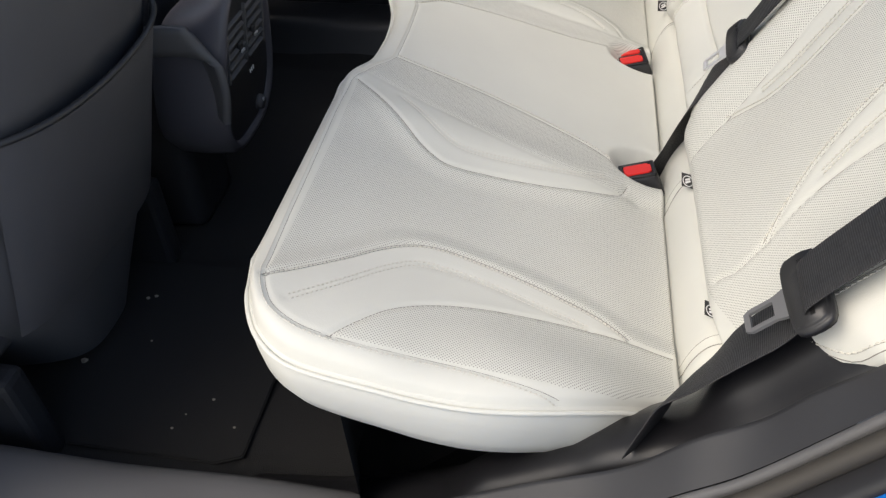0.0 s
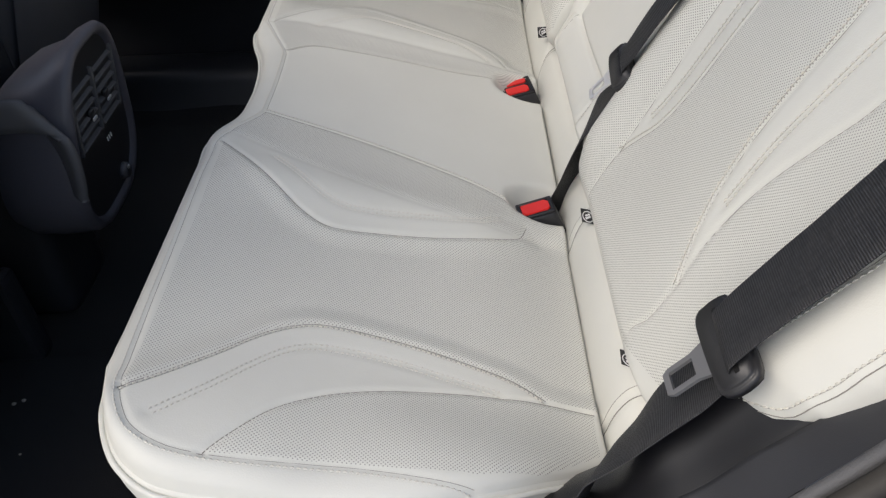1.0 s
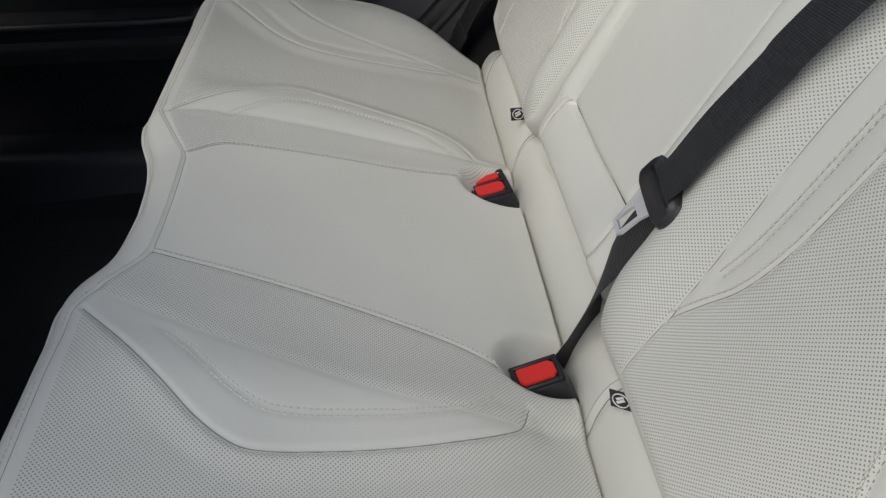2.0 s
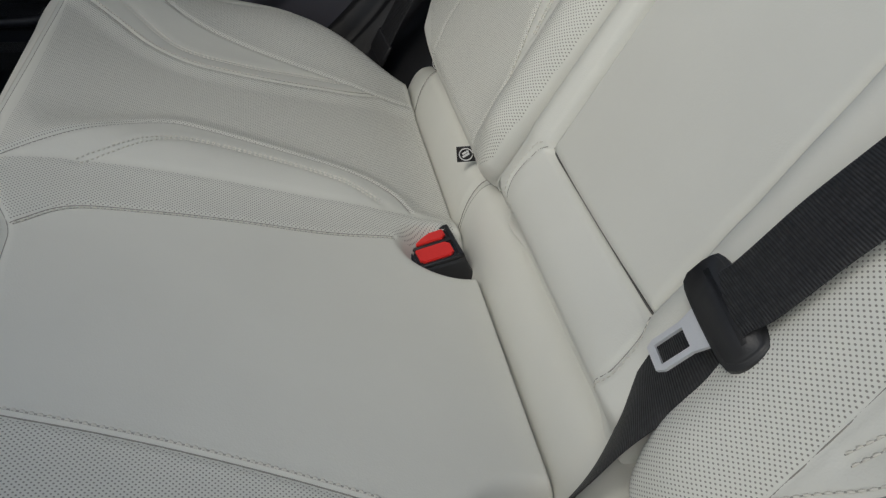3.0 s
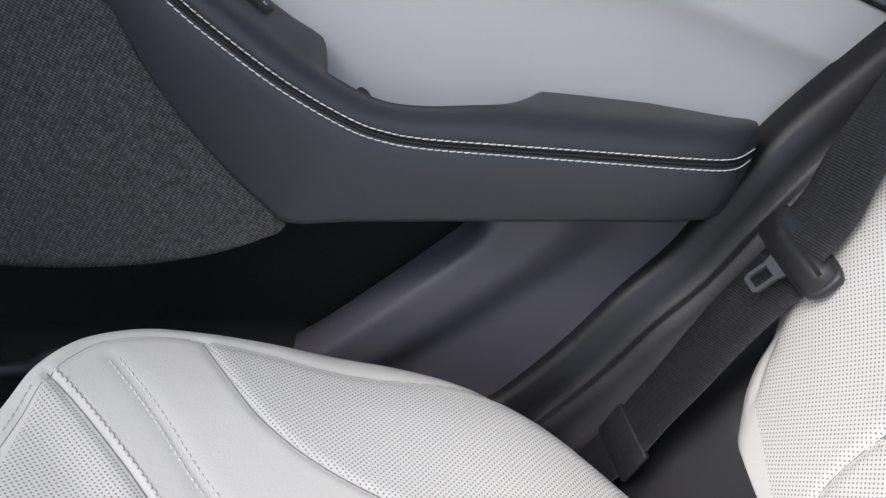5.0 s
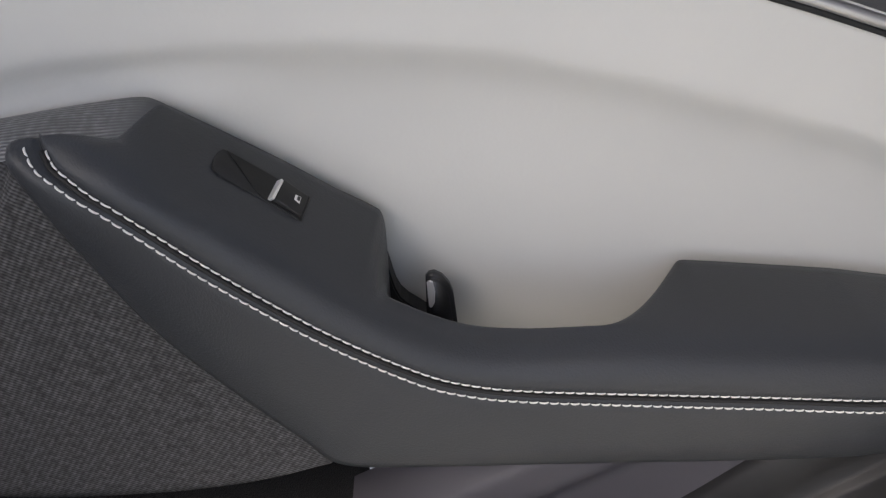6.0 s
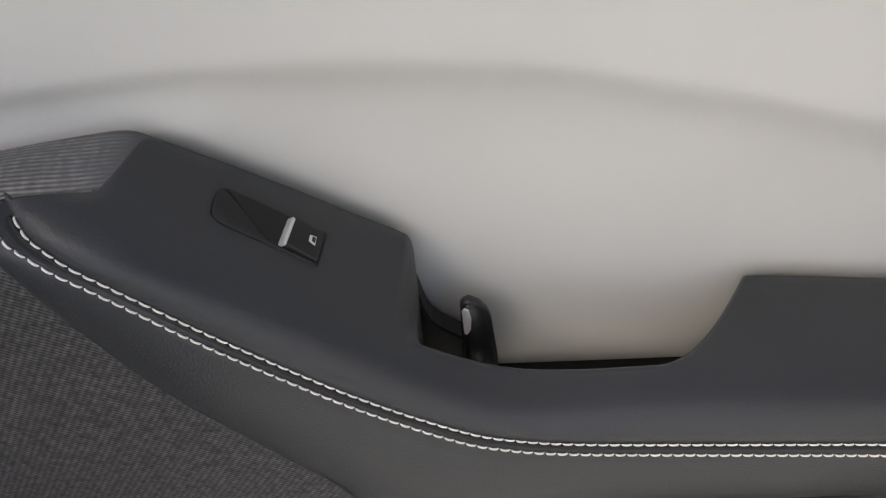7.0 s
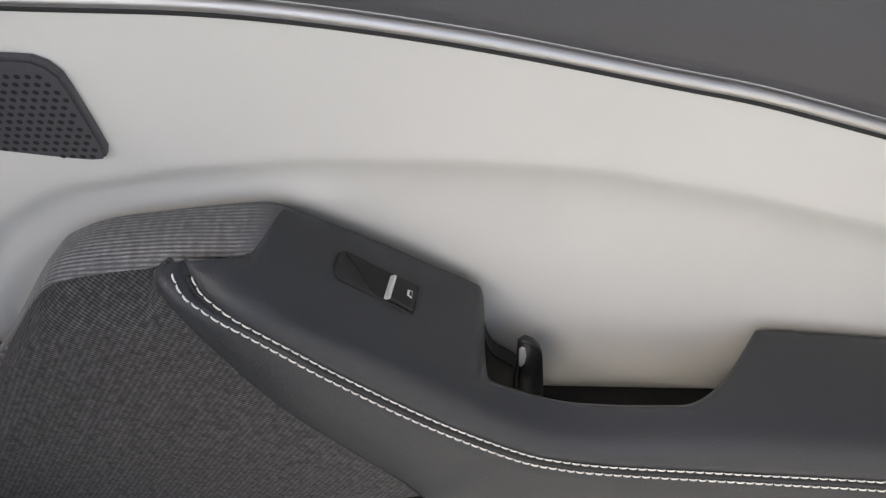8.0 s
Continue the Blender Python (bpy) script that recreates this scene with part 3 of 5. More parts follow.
def build_center_back(seat):
    """Fold-down armrest set in the middle of the backrest, with its leather surround."""
    ns, nu = 180, 130
    q, p = np.meshgrid(np.linspace(0, 1, ns), np.linspace(-1, 1, nu), indexing="ij")
    S, X = -.090 + .71 * q, p * .170 + ARM_X
    U = np.abs(X - ARM_X)
    H, seam = surround_height(U, S)
    pan = np.minimum(.109 + .006 * soft(S, .0, .2) - U, S - .004)
    H = H - .013 * soft(pan, -.0035, .0015)
    v, f = sheet(on_back(X, S, H), flip=False)
    mesh_ob("armrest_surround", v, f, leather_plain, seat, "smooth off-white leather surround of the armrest")
    S = .005 + .60 * q
    half = .1075 + .006 * soft(S, .0, .2)
    X = p * half + ARM_X
    k = np.clip(np.minimum(np.minimum((1 - np.abs(p)) * .11 / .010, q * .60 / .010), (1 - q) * .6 / .012), 0, 1)
    H = .004 - .0095 * (1 - np.sqrt(1 - (1 - k) ** 2)) + .004 * np.cos(p * 1.5)
    v, f = sheet(on_back(X, S, H))
    mesh_ob("folding_armrest", v, f, leather_plain, seat, "folded-up off-white leather armrest panel")
    g = curve_pts([(-.115, .62), (-.1145, .25), (-.109, .03), (-.1085, .010), (-.104, .0045), (-.06, .004), (.0, .004), (.06, .004), (.104, .0045), (.1085, .010), (.109, .03), (.1145, .25), (.115, .62)], 260)
    v, f = tube(on_back(g[:, 0] + ARM_X, g[:, 1], np.full(len(g), -.0035)), .0010, 6)
    mesh_ob("armrest_gap", v, f, gap_dark, seat, "dark gap round the folded armrest")
    # black strips put the deep shade into the bottom of the slots beside the surround
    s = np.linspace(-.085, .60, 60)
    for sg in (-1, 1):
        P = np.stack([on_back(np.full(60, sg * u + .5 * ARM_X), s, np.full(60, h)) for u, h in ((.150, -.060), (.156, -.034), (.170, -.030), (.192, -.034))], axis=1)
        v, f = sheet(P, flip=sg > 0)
        mesh_ob("slot_shade", v, f, groove_dark, seat, "black strip standing in for the shade in the slot beside the armrest")
        hh = surround_height(seam[:, 0], seam[:, 1])[0]
        v, f = tube(on_back(sg * seam[:, 0] + ARM_X, seam[:, 1], hh + .0002), .0004, 5)
        mesh_ob("seam", v, f, seam_dark, seat)
        w = seam + [.0045, .001]
        v, f = stitches(on_back(sg * w[:, 0] + ARM_X, w[:, 1], surround_height(w[:, 0], w[:, 1])[0] + .0002), np.tile(B_OUT, (len(w), 1)), .0052, .0036, .00055)
        mesh_ob("stitching", v, f, thread_cream, seat)


def build_tag(seat, place, across, up):
    """Small black label with a round white pictogram, standing out of the crease."""
    o = new("anchor_label")
    o.parent = seat
    bm = rounded_box(.0200, .0012, .0190, .0004, 1)
    w, up = Vector(across).normalized(), Vector(up)
    up = (up - w * up.dot(w)).normalized()
    n = up.cross(w)
    m = Matrix(((w.x, n.x, up.x, place[0]), (w.y, n.y, up.y, place[1]), (w.z, n.z, up.z, place[2]), (0, 0, 0, 1)))
    part("label_patch", put_bm(bm, m), plastic_satin, o, "black square cloth label")
    a = np.linspace(0, 2 * math.pi, 25)
    ring = np.stack([.0072 * np.cos(a), np.full(25, -.0013 + .0022), .0072 * np.sin(a)], axis=1)
    v, f = tube(ring, .0006, 5)
    v = np.array([m @ Vector(p) for p in v])
    mesh_ob("ring_print", v, f, print_white, o)
    bm = bmesh.new()
    for w, h, dx, dz, an in ((.0085, .0027, .0, -.001, 30), (.0047, .0024, .0019, .0017, 30), (.0026, .0026, -.0017, .0034, 0)):
        b2 = rounded_box(w, .0005, h, .0002, 1)
        put_bm(b2, pose(dx, .0009, dz, 0, an, 0))
        tmp = bpy.data.meshes.new("tmp")
        b2.to_mesh(tmp)
        b2.free()
        bm.from_mesh(tmp)
        bpy.data.meshes.remove(tmp)
    part("pictogram_bars", put_bm(bm, m), print_white, o)
    o.name = "anchor_label"


seat = thing("rear_bench_seat", "off-white perforated leather rear bench seat with cream stitching", "car seat")
build_cushion(seat)
for sgn in (-1, 1):
    build_back(seat, sgn)
build_lower_roll(seat)
build_center_back(seat)
for place, across, up in (((-.478, -.033, .316), (.62, .74, -.22), (.12, .12, .95)), ((-.250, -.026, .314), (.62, .74, -.22), (.12, .12, .95)), ((.259, -.0225, .3165), (.18, .96, -.12), (.05, .18, .98)), ((.497, -.036, .314), (.94, .28, .0), (-.1, -.12, .98))):
    build_tag(seat, place, across, up)


# ---------------------------------------------------------------- belts and buckles
def belt(pts, wd, label, tongue_at, tongue_dir, wide_dir, face_dir, steel, width, size, blade=1.0):
    th = thing("seat_belt", label, "seat belt", "rear seat belts")
    p = curve_pts(pts, 260)
    cs = np.concatenate([[0], np.cumsum(np.linalg.norm(np.diff(np.asarray(pts), axis=0), axis=1))])
    w = np.stack([np.interp(np.linspace(0, cs[-1], 260), cs, np.asarray(wd, float)[:, k]) for k in range(3)], axis=1)
    # plastic grip of the tongue with its steel blade
    t, x = Vector(tongue_dir).normalized(), Vector(wide_dir).normalized()
    n = Vector(face_dir).normalized()
    x = (x - t * x.dot(t)).normalized()
    n = t.cross(x) if t.cross(x).dot(n) > 0 else -t.cross(x)
    x = t.cross(n)
    d = (p - np.array(tongue_at)) @ np.array(t)
    lift = .0030 * soft(d, -.002, .006) * np.exp(-(d / .14) ** 2) - .0085 * (1 - soft(d, -.008, .001)) * np.exp(-(d / .05) ** 2)
    p = p + lift[:, None] * np.array(n)
    v, f, uv = ribbon(p, w, width, .0013)
    mesh_ob("webbing", v, f, webbing, th, "black woven webbing", uv[:, ::-1])
    m = Matrix(((x.x, t.x, n.x, tongue_at[0]), (x.y, t.y, n.y, tongue_at[1]), (x.z, t.z, n.z, tongue_at[2]), (0, 0, 0, 1))) @ Matrix.Diagonal((size, size, size, 1)) @ pose(0, 0, -.0035, -14, 0, 0)
    o = curve_pts([(-.034, -.008), (-.035, .006), (-.029, .014), (0, .0155), (.029, .014), (.035, .006), (.034, -.008), (.024, -.0135), (-.024, -.0135), (-.034, -.008)], 36)[:-1]
    bm = prism(o, .011, .0028, 3)
    grip = part("tongue_grip", put_bm(bm, m @ pose(0, 0, -.0055)), plastic_grip, th, "dark grey plastic grip", True)
    bm = prism([(-.027, -.0025), (.027, -.0025), (.027, .0020), (-.027, .0020)], .0114, .0006, 1)
    part("slot", put_bm(bm, m @ pose(0, .003, -.0059)), groove_dark, grip)
    # blade: a plate with a window
    quads = [[(-.014, -.012), (.014, -.012), (.0105, -.024), (-.0105, -.024)], [(-.0105, -.024), (-.0066, -.024), (-.0066, -.042), (-.0105, -.042)],
             [(.0066, -.024), (.0105, -.024), (.0105, -.042), (.0066, -.042)], [(-.0105, -.042), (.0105, -.042), (.0080, -.0465), (-.0080, -.0465)]]
    tmpv, tmpf = [], []
    for qd in quads:
        b = len(tmpv)
        tmpv += [(a, c, -.0012) for a, c in qd] + [(a, c, .0012) for a, c in qd]
        tmpf += [[b, b + 1, b + 2, b + 3], [b + 7, b + 6, b + 5, b + 4]] + [[b + k, b + 4 + k, b + 4 + (k + 1) % 4, b + (k + 1) % 4] for k in range(4)]
    tmpv = [tuple(m @ Vector((a * blade, -.012 + (c + .012) * blade, e))) for a, c, e in tmpv]
    mesh_ob("tongue_blade", tmpv, tmpf, steel, th, "steel tongue blade with a window", smooth=False)
    return th


belt([(-.640, .047, .292), (-.630, .035, .321), (-.620, .022, .3495), (-.615, .0, .3755), (-.613, -.017, .406), (-.609, -.0395, .440), (-.609, -.057, .485), (-.612, -.085, .535), (-.618, -.115, .59), (-.63, -.20, .75), (-.64, -.32, .98)],
     [(.72, -.5, -.35), (.72, -.5, -.3), (.74, -.5, -.22), (.85, -.4, -.1), (.95, -.25, 0), (1, -.12, .05), (1, -.05, 0), (1, -.05, .05), (1, 0, .05), (1, 0, 0), (1, 0, 0)],
     "black seat belt hanging over the backrest beside the open door", (-.607, -.055, .476), (.02, -.45, .88), (1, -.02, .0), (-.3, .9, .4), blade_grey, .054, 1.18)
belt([(-.138, -.002, .232), (-.140, -.012, .262), (-.144, -.020, .300), (-.149, -.024, .335), (-.153, -.030, .372), (-.156, -.041, .403), (-.159, -.0504, .4324), (-.162, -.0650, .4646), (-.170, -.0732, .4841), (-.180, -.0930, .5306), (-.191, -.1170, .5777), (-.199, -.1360, .6157), (-.25, -.24, .80), (-.30, -.33, .98)],
     [(.2, -.95, .2), (.3, -.9, .2), (.55, -.75, .25), (.7, -.6, .3), (.85, -.4, .25), (.95, -.2, .2), (1, -.12, -.03), (1, -.09, -.06), (1, -.08, -.06), (1, -.05, -.05), (1, -.02, -.05), (1, 0, -.05), (1, 0, 0), (1, 0, 0)],
     "black middle seat belt lying over the backrest edge", (-.161, -.0612, .4626), (-.10, -.42, .87), (1, -.03, -.04), (-.15, .9, .4), zinc, .050, 1.08)
far_belt = belt([(.637, .036, .250), (.633, .026, .268), (.628, .018, .286), (.622, .005, .318), (.615, -.010, .352), (.607, -.026, .392), (.600, -.042, .430), (.594, -.058, .466), (.595, -.078, .497), (.602, -.103, .555), (.606, -.20, .75), (.59, -.32, .98)],
     [(-.93, -.32, .2), (-.93, -.32, .2), (-.93, -.32, .2), (-.93, -.3, .2), (-.95, -.28, .15), (-.95, -.28, .1), (-.95, -.28, .05), (-.95, -.28, .0), (-1, -.2, 0), (-1, -.1, 0), (-1, 0, 0), (-1, 0, 0)],
     "black seat belt beside the far rear door with a sewn end", (.591, -.058, .468), (-.22, -.45, .86), (-.95, -.30, .03), (-.3, .9, .4), metal_dim, .050, 1.0, .74)


tv = Vector((-.034, -.076, .185)).normalized()
xv = Vector((-.93, -.32, .2))
xv = (xv - tv * xv.dot(tv)).normalized()
nv = xv.cross(tv)
bm = rounded_box(.0515, .034, .0056, .0024, 2)
part("anchor_loop", put_bm(bm, Matrix(((xv.x, tv.x, nv.x, .629), (xv.y, tv.y, nv.y, .019), (xv.z, tv.z, nv.z, .282), (0, 0, 0, 1)))), webbing, far_belt, "folded webbing sewn round the belt anchor", True)


def buckle(x, double, top, tilt, turn):
    n = 2 if double else 1
    th = thing("belt_buckle", ("black double" if double else "black single") + " seat belt buckle with red release " + ("buttons" if double else "button") + " in the cushion", "belt buckle", "belt buckles")
    w, ln = (.054, .053) if double else (.032, .048)
    m = Matrix.Translation((x, .029, top)) @ pose(0, 0, 0, tilt, 0, turn)
    bm = rounded_box(w, ln, .05, .005, 3)
    for v in bm.verts:
        k = .025 - v.co.z
        v.co.z -= .0275
        v.co.y -= k * .25
        v.co.x -= k * (.30 if v.co.x < 0 else .0)
    house = part("housing", put_bm(bm, m), plastic_satin, th, "glossy black housing", True)
    # raised rim round the buttons
    bars = [(w, .0052, 0, ln / 2 - .0026), (w, .0052, 0, -ln / 2 + .0026), (.0044, ln, w / 2 - .0022, 0), (.0044, ln, -w / 2 + .0022, 0)] + ([(.0040, ln, .0035, 0)] if double else [])
    for bw, bl, ox, oy in bars:
        part("rim_bar", put_bm(rounded_box(bw, bl, .005, .0016, 2), m @ pose(ox, oy, -.0020)), plastic_satin, house, "", True)
    for k in range(n):
        bw = (.0140, .0222)[k] if double else .0215
        ox = (.0140, -.0103)[k] if double else 0
        c = .0045
        b = prism([(-bw / 2 + c, -.0185), (bw / 2 - (c if not (double and k == 0) else 0), -.0185), (bw / 2, -.0185 + c), (bw / 2, .0180), (-bw / 2 + c, .0180), (-bw / 2, .0180 - c), (-bw / 2, -.0185 + c)], .004, .001, 2)
        part("release_button", put_bm(b, m @ pose(ox, 0, -.0030)), red_plastic, th, "red release button", False)
    return th


buckle(-.1735, False, .272, -12, 8)
buckle(.174, True, .261, -10, 8)

# ---------------------------------------------------------------- far rear door
def at_x(yz, x):
    yz = np.asarray(yz, float)
    return np.column_stack([np.broadcast_to(np.asarray(x, float), len(yz)), yz[:, 0], yz[:, 1]])


door = thing("rear_door", "closed rear car door with white and black trim", "car door")
RIDGE = ([-.3, -.08, .018, .118, .193, .263, .332, .40, .457, .495, .53, .56], [.50, .574, .608, .636, .6525, .6575, .6565, .6495, .6365, .614, .573, .48])
BELT_LINE = curve_pts([(.95, .760), (.70, .758), (.55, .754), (.437, .7505), (.350, .7475), (.264, .7355), (.171, .7155), (.131, .7065), (.077, .6905), (.042, .680), (-.05, .650), (-.16, .610), (-.30, .555)], 160)


HOLLOW = curve_pts([(-.010, 0), (-.005, .0005), (0, .0023), (.006, .0053), (.013, .0083), (.022, .0108), (.035, .0125), (.055, .0130), (.09, .0120), (.14, .0105), (.20, .0100)], 300)


def trim_x(Y, Z):
    zr = np.interp(Y, *RIDGE)
    d = zr - Z
    hollow = np.interp(d, HOLLOW[:, 0], HOLLOW[:, 1])
    a = 1 - soft(Y, .46, .55)
    return .738 - .009 * soft(Y, .27, .36) * soft(d, .0, .03) + a * hollow + (1 - a) * .017 * soft(d, -.01, .05)


ny, nz = 260, 200
t, w = np.meshgrid(np.linspace(0, 1, ny), np.linspace(0, 1, nz), indexing="ij")
Yt = -.30 + 1.25 * t
zb2 = np.interp(Yt, BELT_LINE[::-1, 0], BELT_LINE[::-1, 1])
z_low = .437 + .008 * soft(Yt, .25, .28)
Zt = z_low + (zb2 - z_low) * w
v, f = sheet(np.stack([trim_x(Yt, Zt), Yt, Zt], -1))
mesh_ob("upper_trim", v, f, leather_trim, door, "off-white soft trim with a scooped hollow above the armrest")

# satin strip along the window line and the dark ledge above it
bl = at_x(BELT_LINE - [0, .0055], .737)
prof = [(-.001, -.0030), (-.0026, -.0026), (-.0033, -.0006), (-.0030, .0006), (-.0018, .0023), (-.0005, .0028), (.006, .003), (.006, -.003)]
P = np.stack([bl + np.array([a, 0, b]) for a, b in prof], axis=1)
v, f = sheet(P, closed_v=True)
mesh_ob("chrome_strip", v, f, chrome, door, "satin chrome strip along the window line")
v, f = tube(bl + np.array([-.0003, 0, -.0044]), .0016, 6)
mesh_ob("strip_gap", v, f, groove_dark, door)
prof = [(.003, .0030), (-.001, .0045), (-.002, .012), (.002, .035), (.010, .055), (.016, .075), (.026, .105), (.045, .125), (.08, .13)]
P = np.stack([bl + np.array([a, 0, b]) for a, b in prof], axis=1)
v, f = sheet(P)
mesh_ob("window_ledge", v, f, plastic_grey, door, "dark grey grained window ledge")

# armrest: lower face, stitched edge, padded top with the pull pocket
T = 420
S_L = curve_pts([(.700, -.062, .466), (.668, -.04, .460), (.660, -.01, .4580), (.658, .06, .4585), (.658, .118, .4585), (.658, .17, .4585), (.658, .225, .4585), (.662, .272, .456), (.669, .2935, .470), (.673, .3240, .504), (.673, .3513, .546), (.673, .371, .590), (.674, .3825, .6187), (.677, .3893, .6322), (.6815, .3935, .6370), (.6885, .3962, .6370)], T)
S_S = curve_pts([(.687, -.066, .4995), (.663, -.04, .500), (.657, -.005, .5025), (.657, .06, .507), (.657, .126, .5115), (.657, .177, .5155), (.657, .205, .5205), (.6575, .230, .530), (.661, .272, .5545), (.6655, .3159, .5879), (.668, .3412, .6105), (.669, .3516, .6199), (.671, .3612, .6267), (.674, .3688, .6324), (.678, .375, .6364), (.684, .3793, .6420), (.689, .3812, .6450)], T)
S_R = curve_pts([(.702, -.070, .5205), (.684, -.035, .5235), (.682, .0, .527), (.682, .06, .531), (.682, .126, .535), (.682, .177, .534), (.682, .21, .539), (.682, .245, .558), (.682, .285, .588), (.682, .3249, .6178), (.687, .3385, .6310), (.694, .3490, .6375), (.700, .3570, .6370)], T)
ky = S_R[:, 1] - .006 * soft(S_R[:, 1], .2, .25)
kz = np.interp(ky, [-.08, -.03, .0, .06, .083, .10, .20, .2430, .2445, .2490, .2550, .2703, .2933, .3202, .3452, .360], [.510, .519, .524, .530, .532, .531, .526, .530, .557, .570, .5745, .584, .602, .6214, .6387, .641])
S_K = np.column_stack([np.interp(ky, [.27, .2933, .3202, .3452], [.738, .736, .7335, .731]), ky, kz])
notch = np.power(soft(S_R[:, 1], .086, .140), .55) * (1 - soft(S_R[:, 1], .243, .254))
S_K2 = S_K + notch[:, None] * (S_R + np.array([.004, 0, -.001]) - S_K)
ended = soft(S_R[:, 1], .3495, .3565)[:, None]
S_K2 = S_K2 + ended * (S_R + np.array([.004, 0, -.003]) - S_K2)


def blend(A, B, k, bulge):
    """Points between two edge curves, pushed inwards and up by the bulge."""
    out = A + (B - A) * k
    return out + np.atleast_2d(bulge) * (4 * k * (1 - k))


tip = soft(np.linspace(0, 1, T), .80, .93)
cols = [S_L + np.column_stack([.03 - .024 * tip, -.004 * tip, .004 - .012 * tip]), S_L + np.column_stack([.003 + 0 * tip, -.002 * tip, -.001 - .002 * tip])]
swell = np.column_stack([-.004 + .001 * tip, .002 * tip, .0042 * tip])
cols += [blend(S_L, S_S, k, swell) for k in (0, .06, .15, .3, .5, .7, .85, .94)]
cols += [S_S + [.0022, 0, -.0012], S_S + [.0024, 0, .0002], S_S + [.0022, 0, .0016]]
cols += [blend(S_S, S_R, k, (-.0055, 0, .0055)) for k in (.12, .25, .4, .55, .7, .85, 1)]
cols += [blend(S_R, S_K2, k, (0, 0, .001)) for k in (.15, .35, .55, .75, .9)]
cols += [S_K2 + [0, 0, -.0005], S_K2 + [.003, 0, -.004], S_K2 + np.column_stack([.004 + 0 * tip, 0 * tip, -.03 + .02 * tip]), S_K2 + np.column_stack([.004 + 0 * tip, 0 * tip, -.075 + .055 * tip])]
body = np.stack(cols, axis=1)
body = np.concatenate([body] + [body[-1:] + np.array(o) for o in ((.0016, .0002, -.0024), (.0028, .0002, -.0058), (.0036, -.0003, -.0110), (.004, -.001, -.020))], axis=0)
v, f = sheet(body)
armrest = mesh_ob("armrest", v, f, leather_dark, door, "black padded armrest with white double stitching")
cap = np.stack(cols, axis=1)[0]
mesh_ob("armrest_end", np.vstack([cap, cap.mean(axis=0, keepdims=True)]), [[k, k + 1, len(cap)] for k in range(len(cap) - 1)], leather_dark, door)

# dark cord between the stitch rows, and every thread of them
v, f = tube((S_S + [.0008, 0, .0002])[:T - 6], .0012, 6)
mesh_ob("welt", v, f, groove_dark, armrest)
one = tube(np.array([(-.0022, 0, -.0002), (-.0014, 0, .0003), (0, .0001, .0004), (.0014, 0, .0003), (.0022, 0, -.0002)]), .00047, 6, [.5, 1, 1, 1, .5])
thread_me = mesh_ob("stitch", one[0], one[1], thread_white, armrest)
first = True
for off, sh in ((.0032, 0.0), (-.0032, .5)):
    d = np.gradient(S_S, axis=0)
    d /= np.linalg.norm(d, axis=1)[:, None]
    far = S_R if off > 0 else S_L
    kk = (abs(off) / np.linalg.norm(far - S_S, axis=1))[:, None]
    row = S_S + (far - S_S) * kk + (np.array([-.0055, 0, .0055]) if off > 0 else swell) * 4 * kk * (1 - kk) + np.array([-.0003, 0, .0002])
    s = np.concatenate([[0], np.cumsum(np.linalg.norm(np.diff(row, axis=0), axis=1))])
    for q in np.arange(.004 + sh * .0051, s[T - 5], .0051):
        c = np.array([np.interp(q, s, row[:, k]) for k in range(3)])
        tn = np.array([np.interp(q, s, d[:, k]) for k in range(3)])
        tn[2] -= .10
        X = Vector(tn).normalized()
        Z = Vector((-1, 0, .45 if off > 0 else .05))
        Z = (Z - X * Z.dot(X)).normalized()
        Y = Z.cross(X)
        m = Matrix(((X.x, Y.x, Z.x, c[0]), (X.y, Y.y, Z.y, c[1]), (X.z, Y.z, Z.z, c[2]), (0, 0, 0, 1)))
        ob = thread_me if first else new("stitch", thread_me.data)
        first = False
        ob.parent = armrest
        ob.matrix_world = m

# pull pocket behind the armrest rim
bm = rounded_box(.038, .166, .013, .004, 2)
part("pull_pocket", put_bm(bm, pose(.741, .169, .4435)), groove_dark, door, "black floor of the pull pocket")

# inner door handle and the black bezel before it
DOOR_IN = Matrix(((0, 0, -1, 0), (1, 0, 0, 0), (0, 1, 0, 0), (0, 0, 0, 1)))
bm = prism(curve_pts([(.2468, .540), (.2405, .5142), (.2242, .4974), (.209, .470), (.209, .44), (.252, .44), (.252, .540)], 40), .012, .001, 2)
part("handle_bezel", put_bm(bm, Matrix.Translation((.742, 0, 0)) @ DOOR_IN), recess_grey, door, "black bezel of the handle")
bm = prism([(.2262, .5325), (.2245, .5352), (.2215, .5360), (.2172, .5335), (.2132, .5275), (.2112, .5210), (.2080, .490), (.2060, .455), (.2250, .455), (.2258, .490)], .009, .0024, 3)
hnd = part("inner_handle", put_bm(bm, Matrix.Translation((.731, 0, 0)) @ DOOR_IN), plastic_satin, door, "black pull handle with a bright inlay", True)
bm = prism([(.2256, .5325), (.2242, .5344), (.2222, .5332), (.2210, .5260), (.2214, .5180), (.2230, .5140), (.2246, .5145)], .0014, .0005, 2)
part("handle_inlay", put_bm(bm, Matrix.Translation((.7226, 0, 0)) @ DOOR_IN), zinc, hnd, "bright metal inlay")

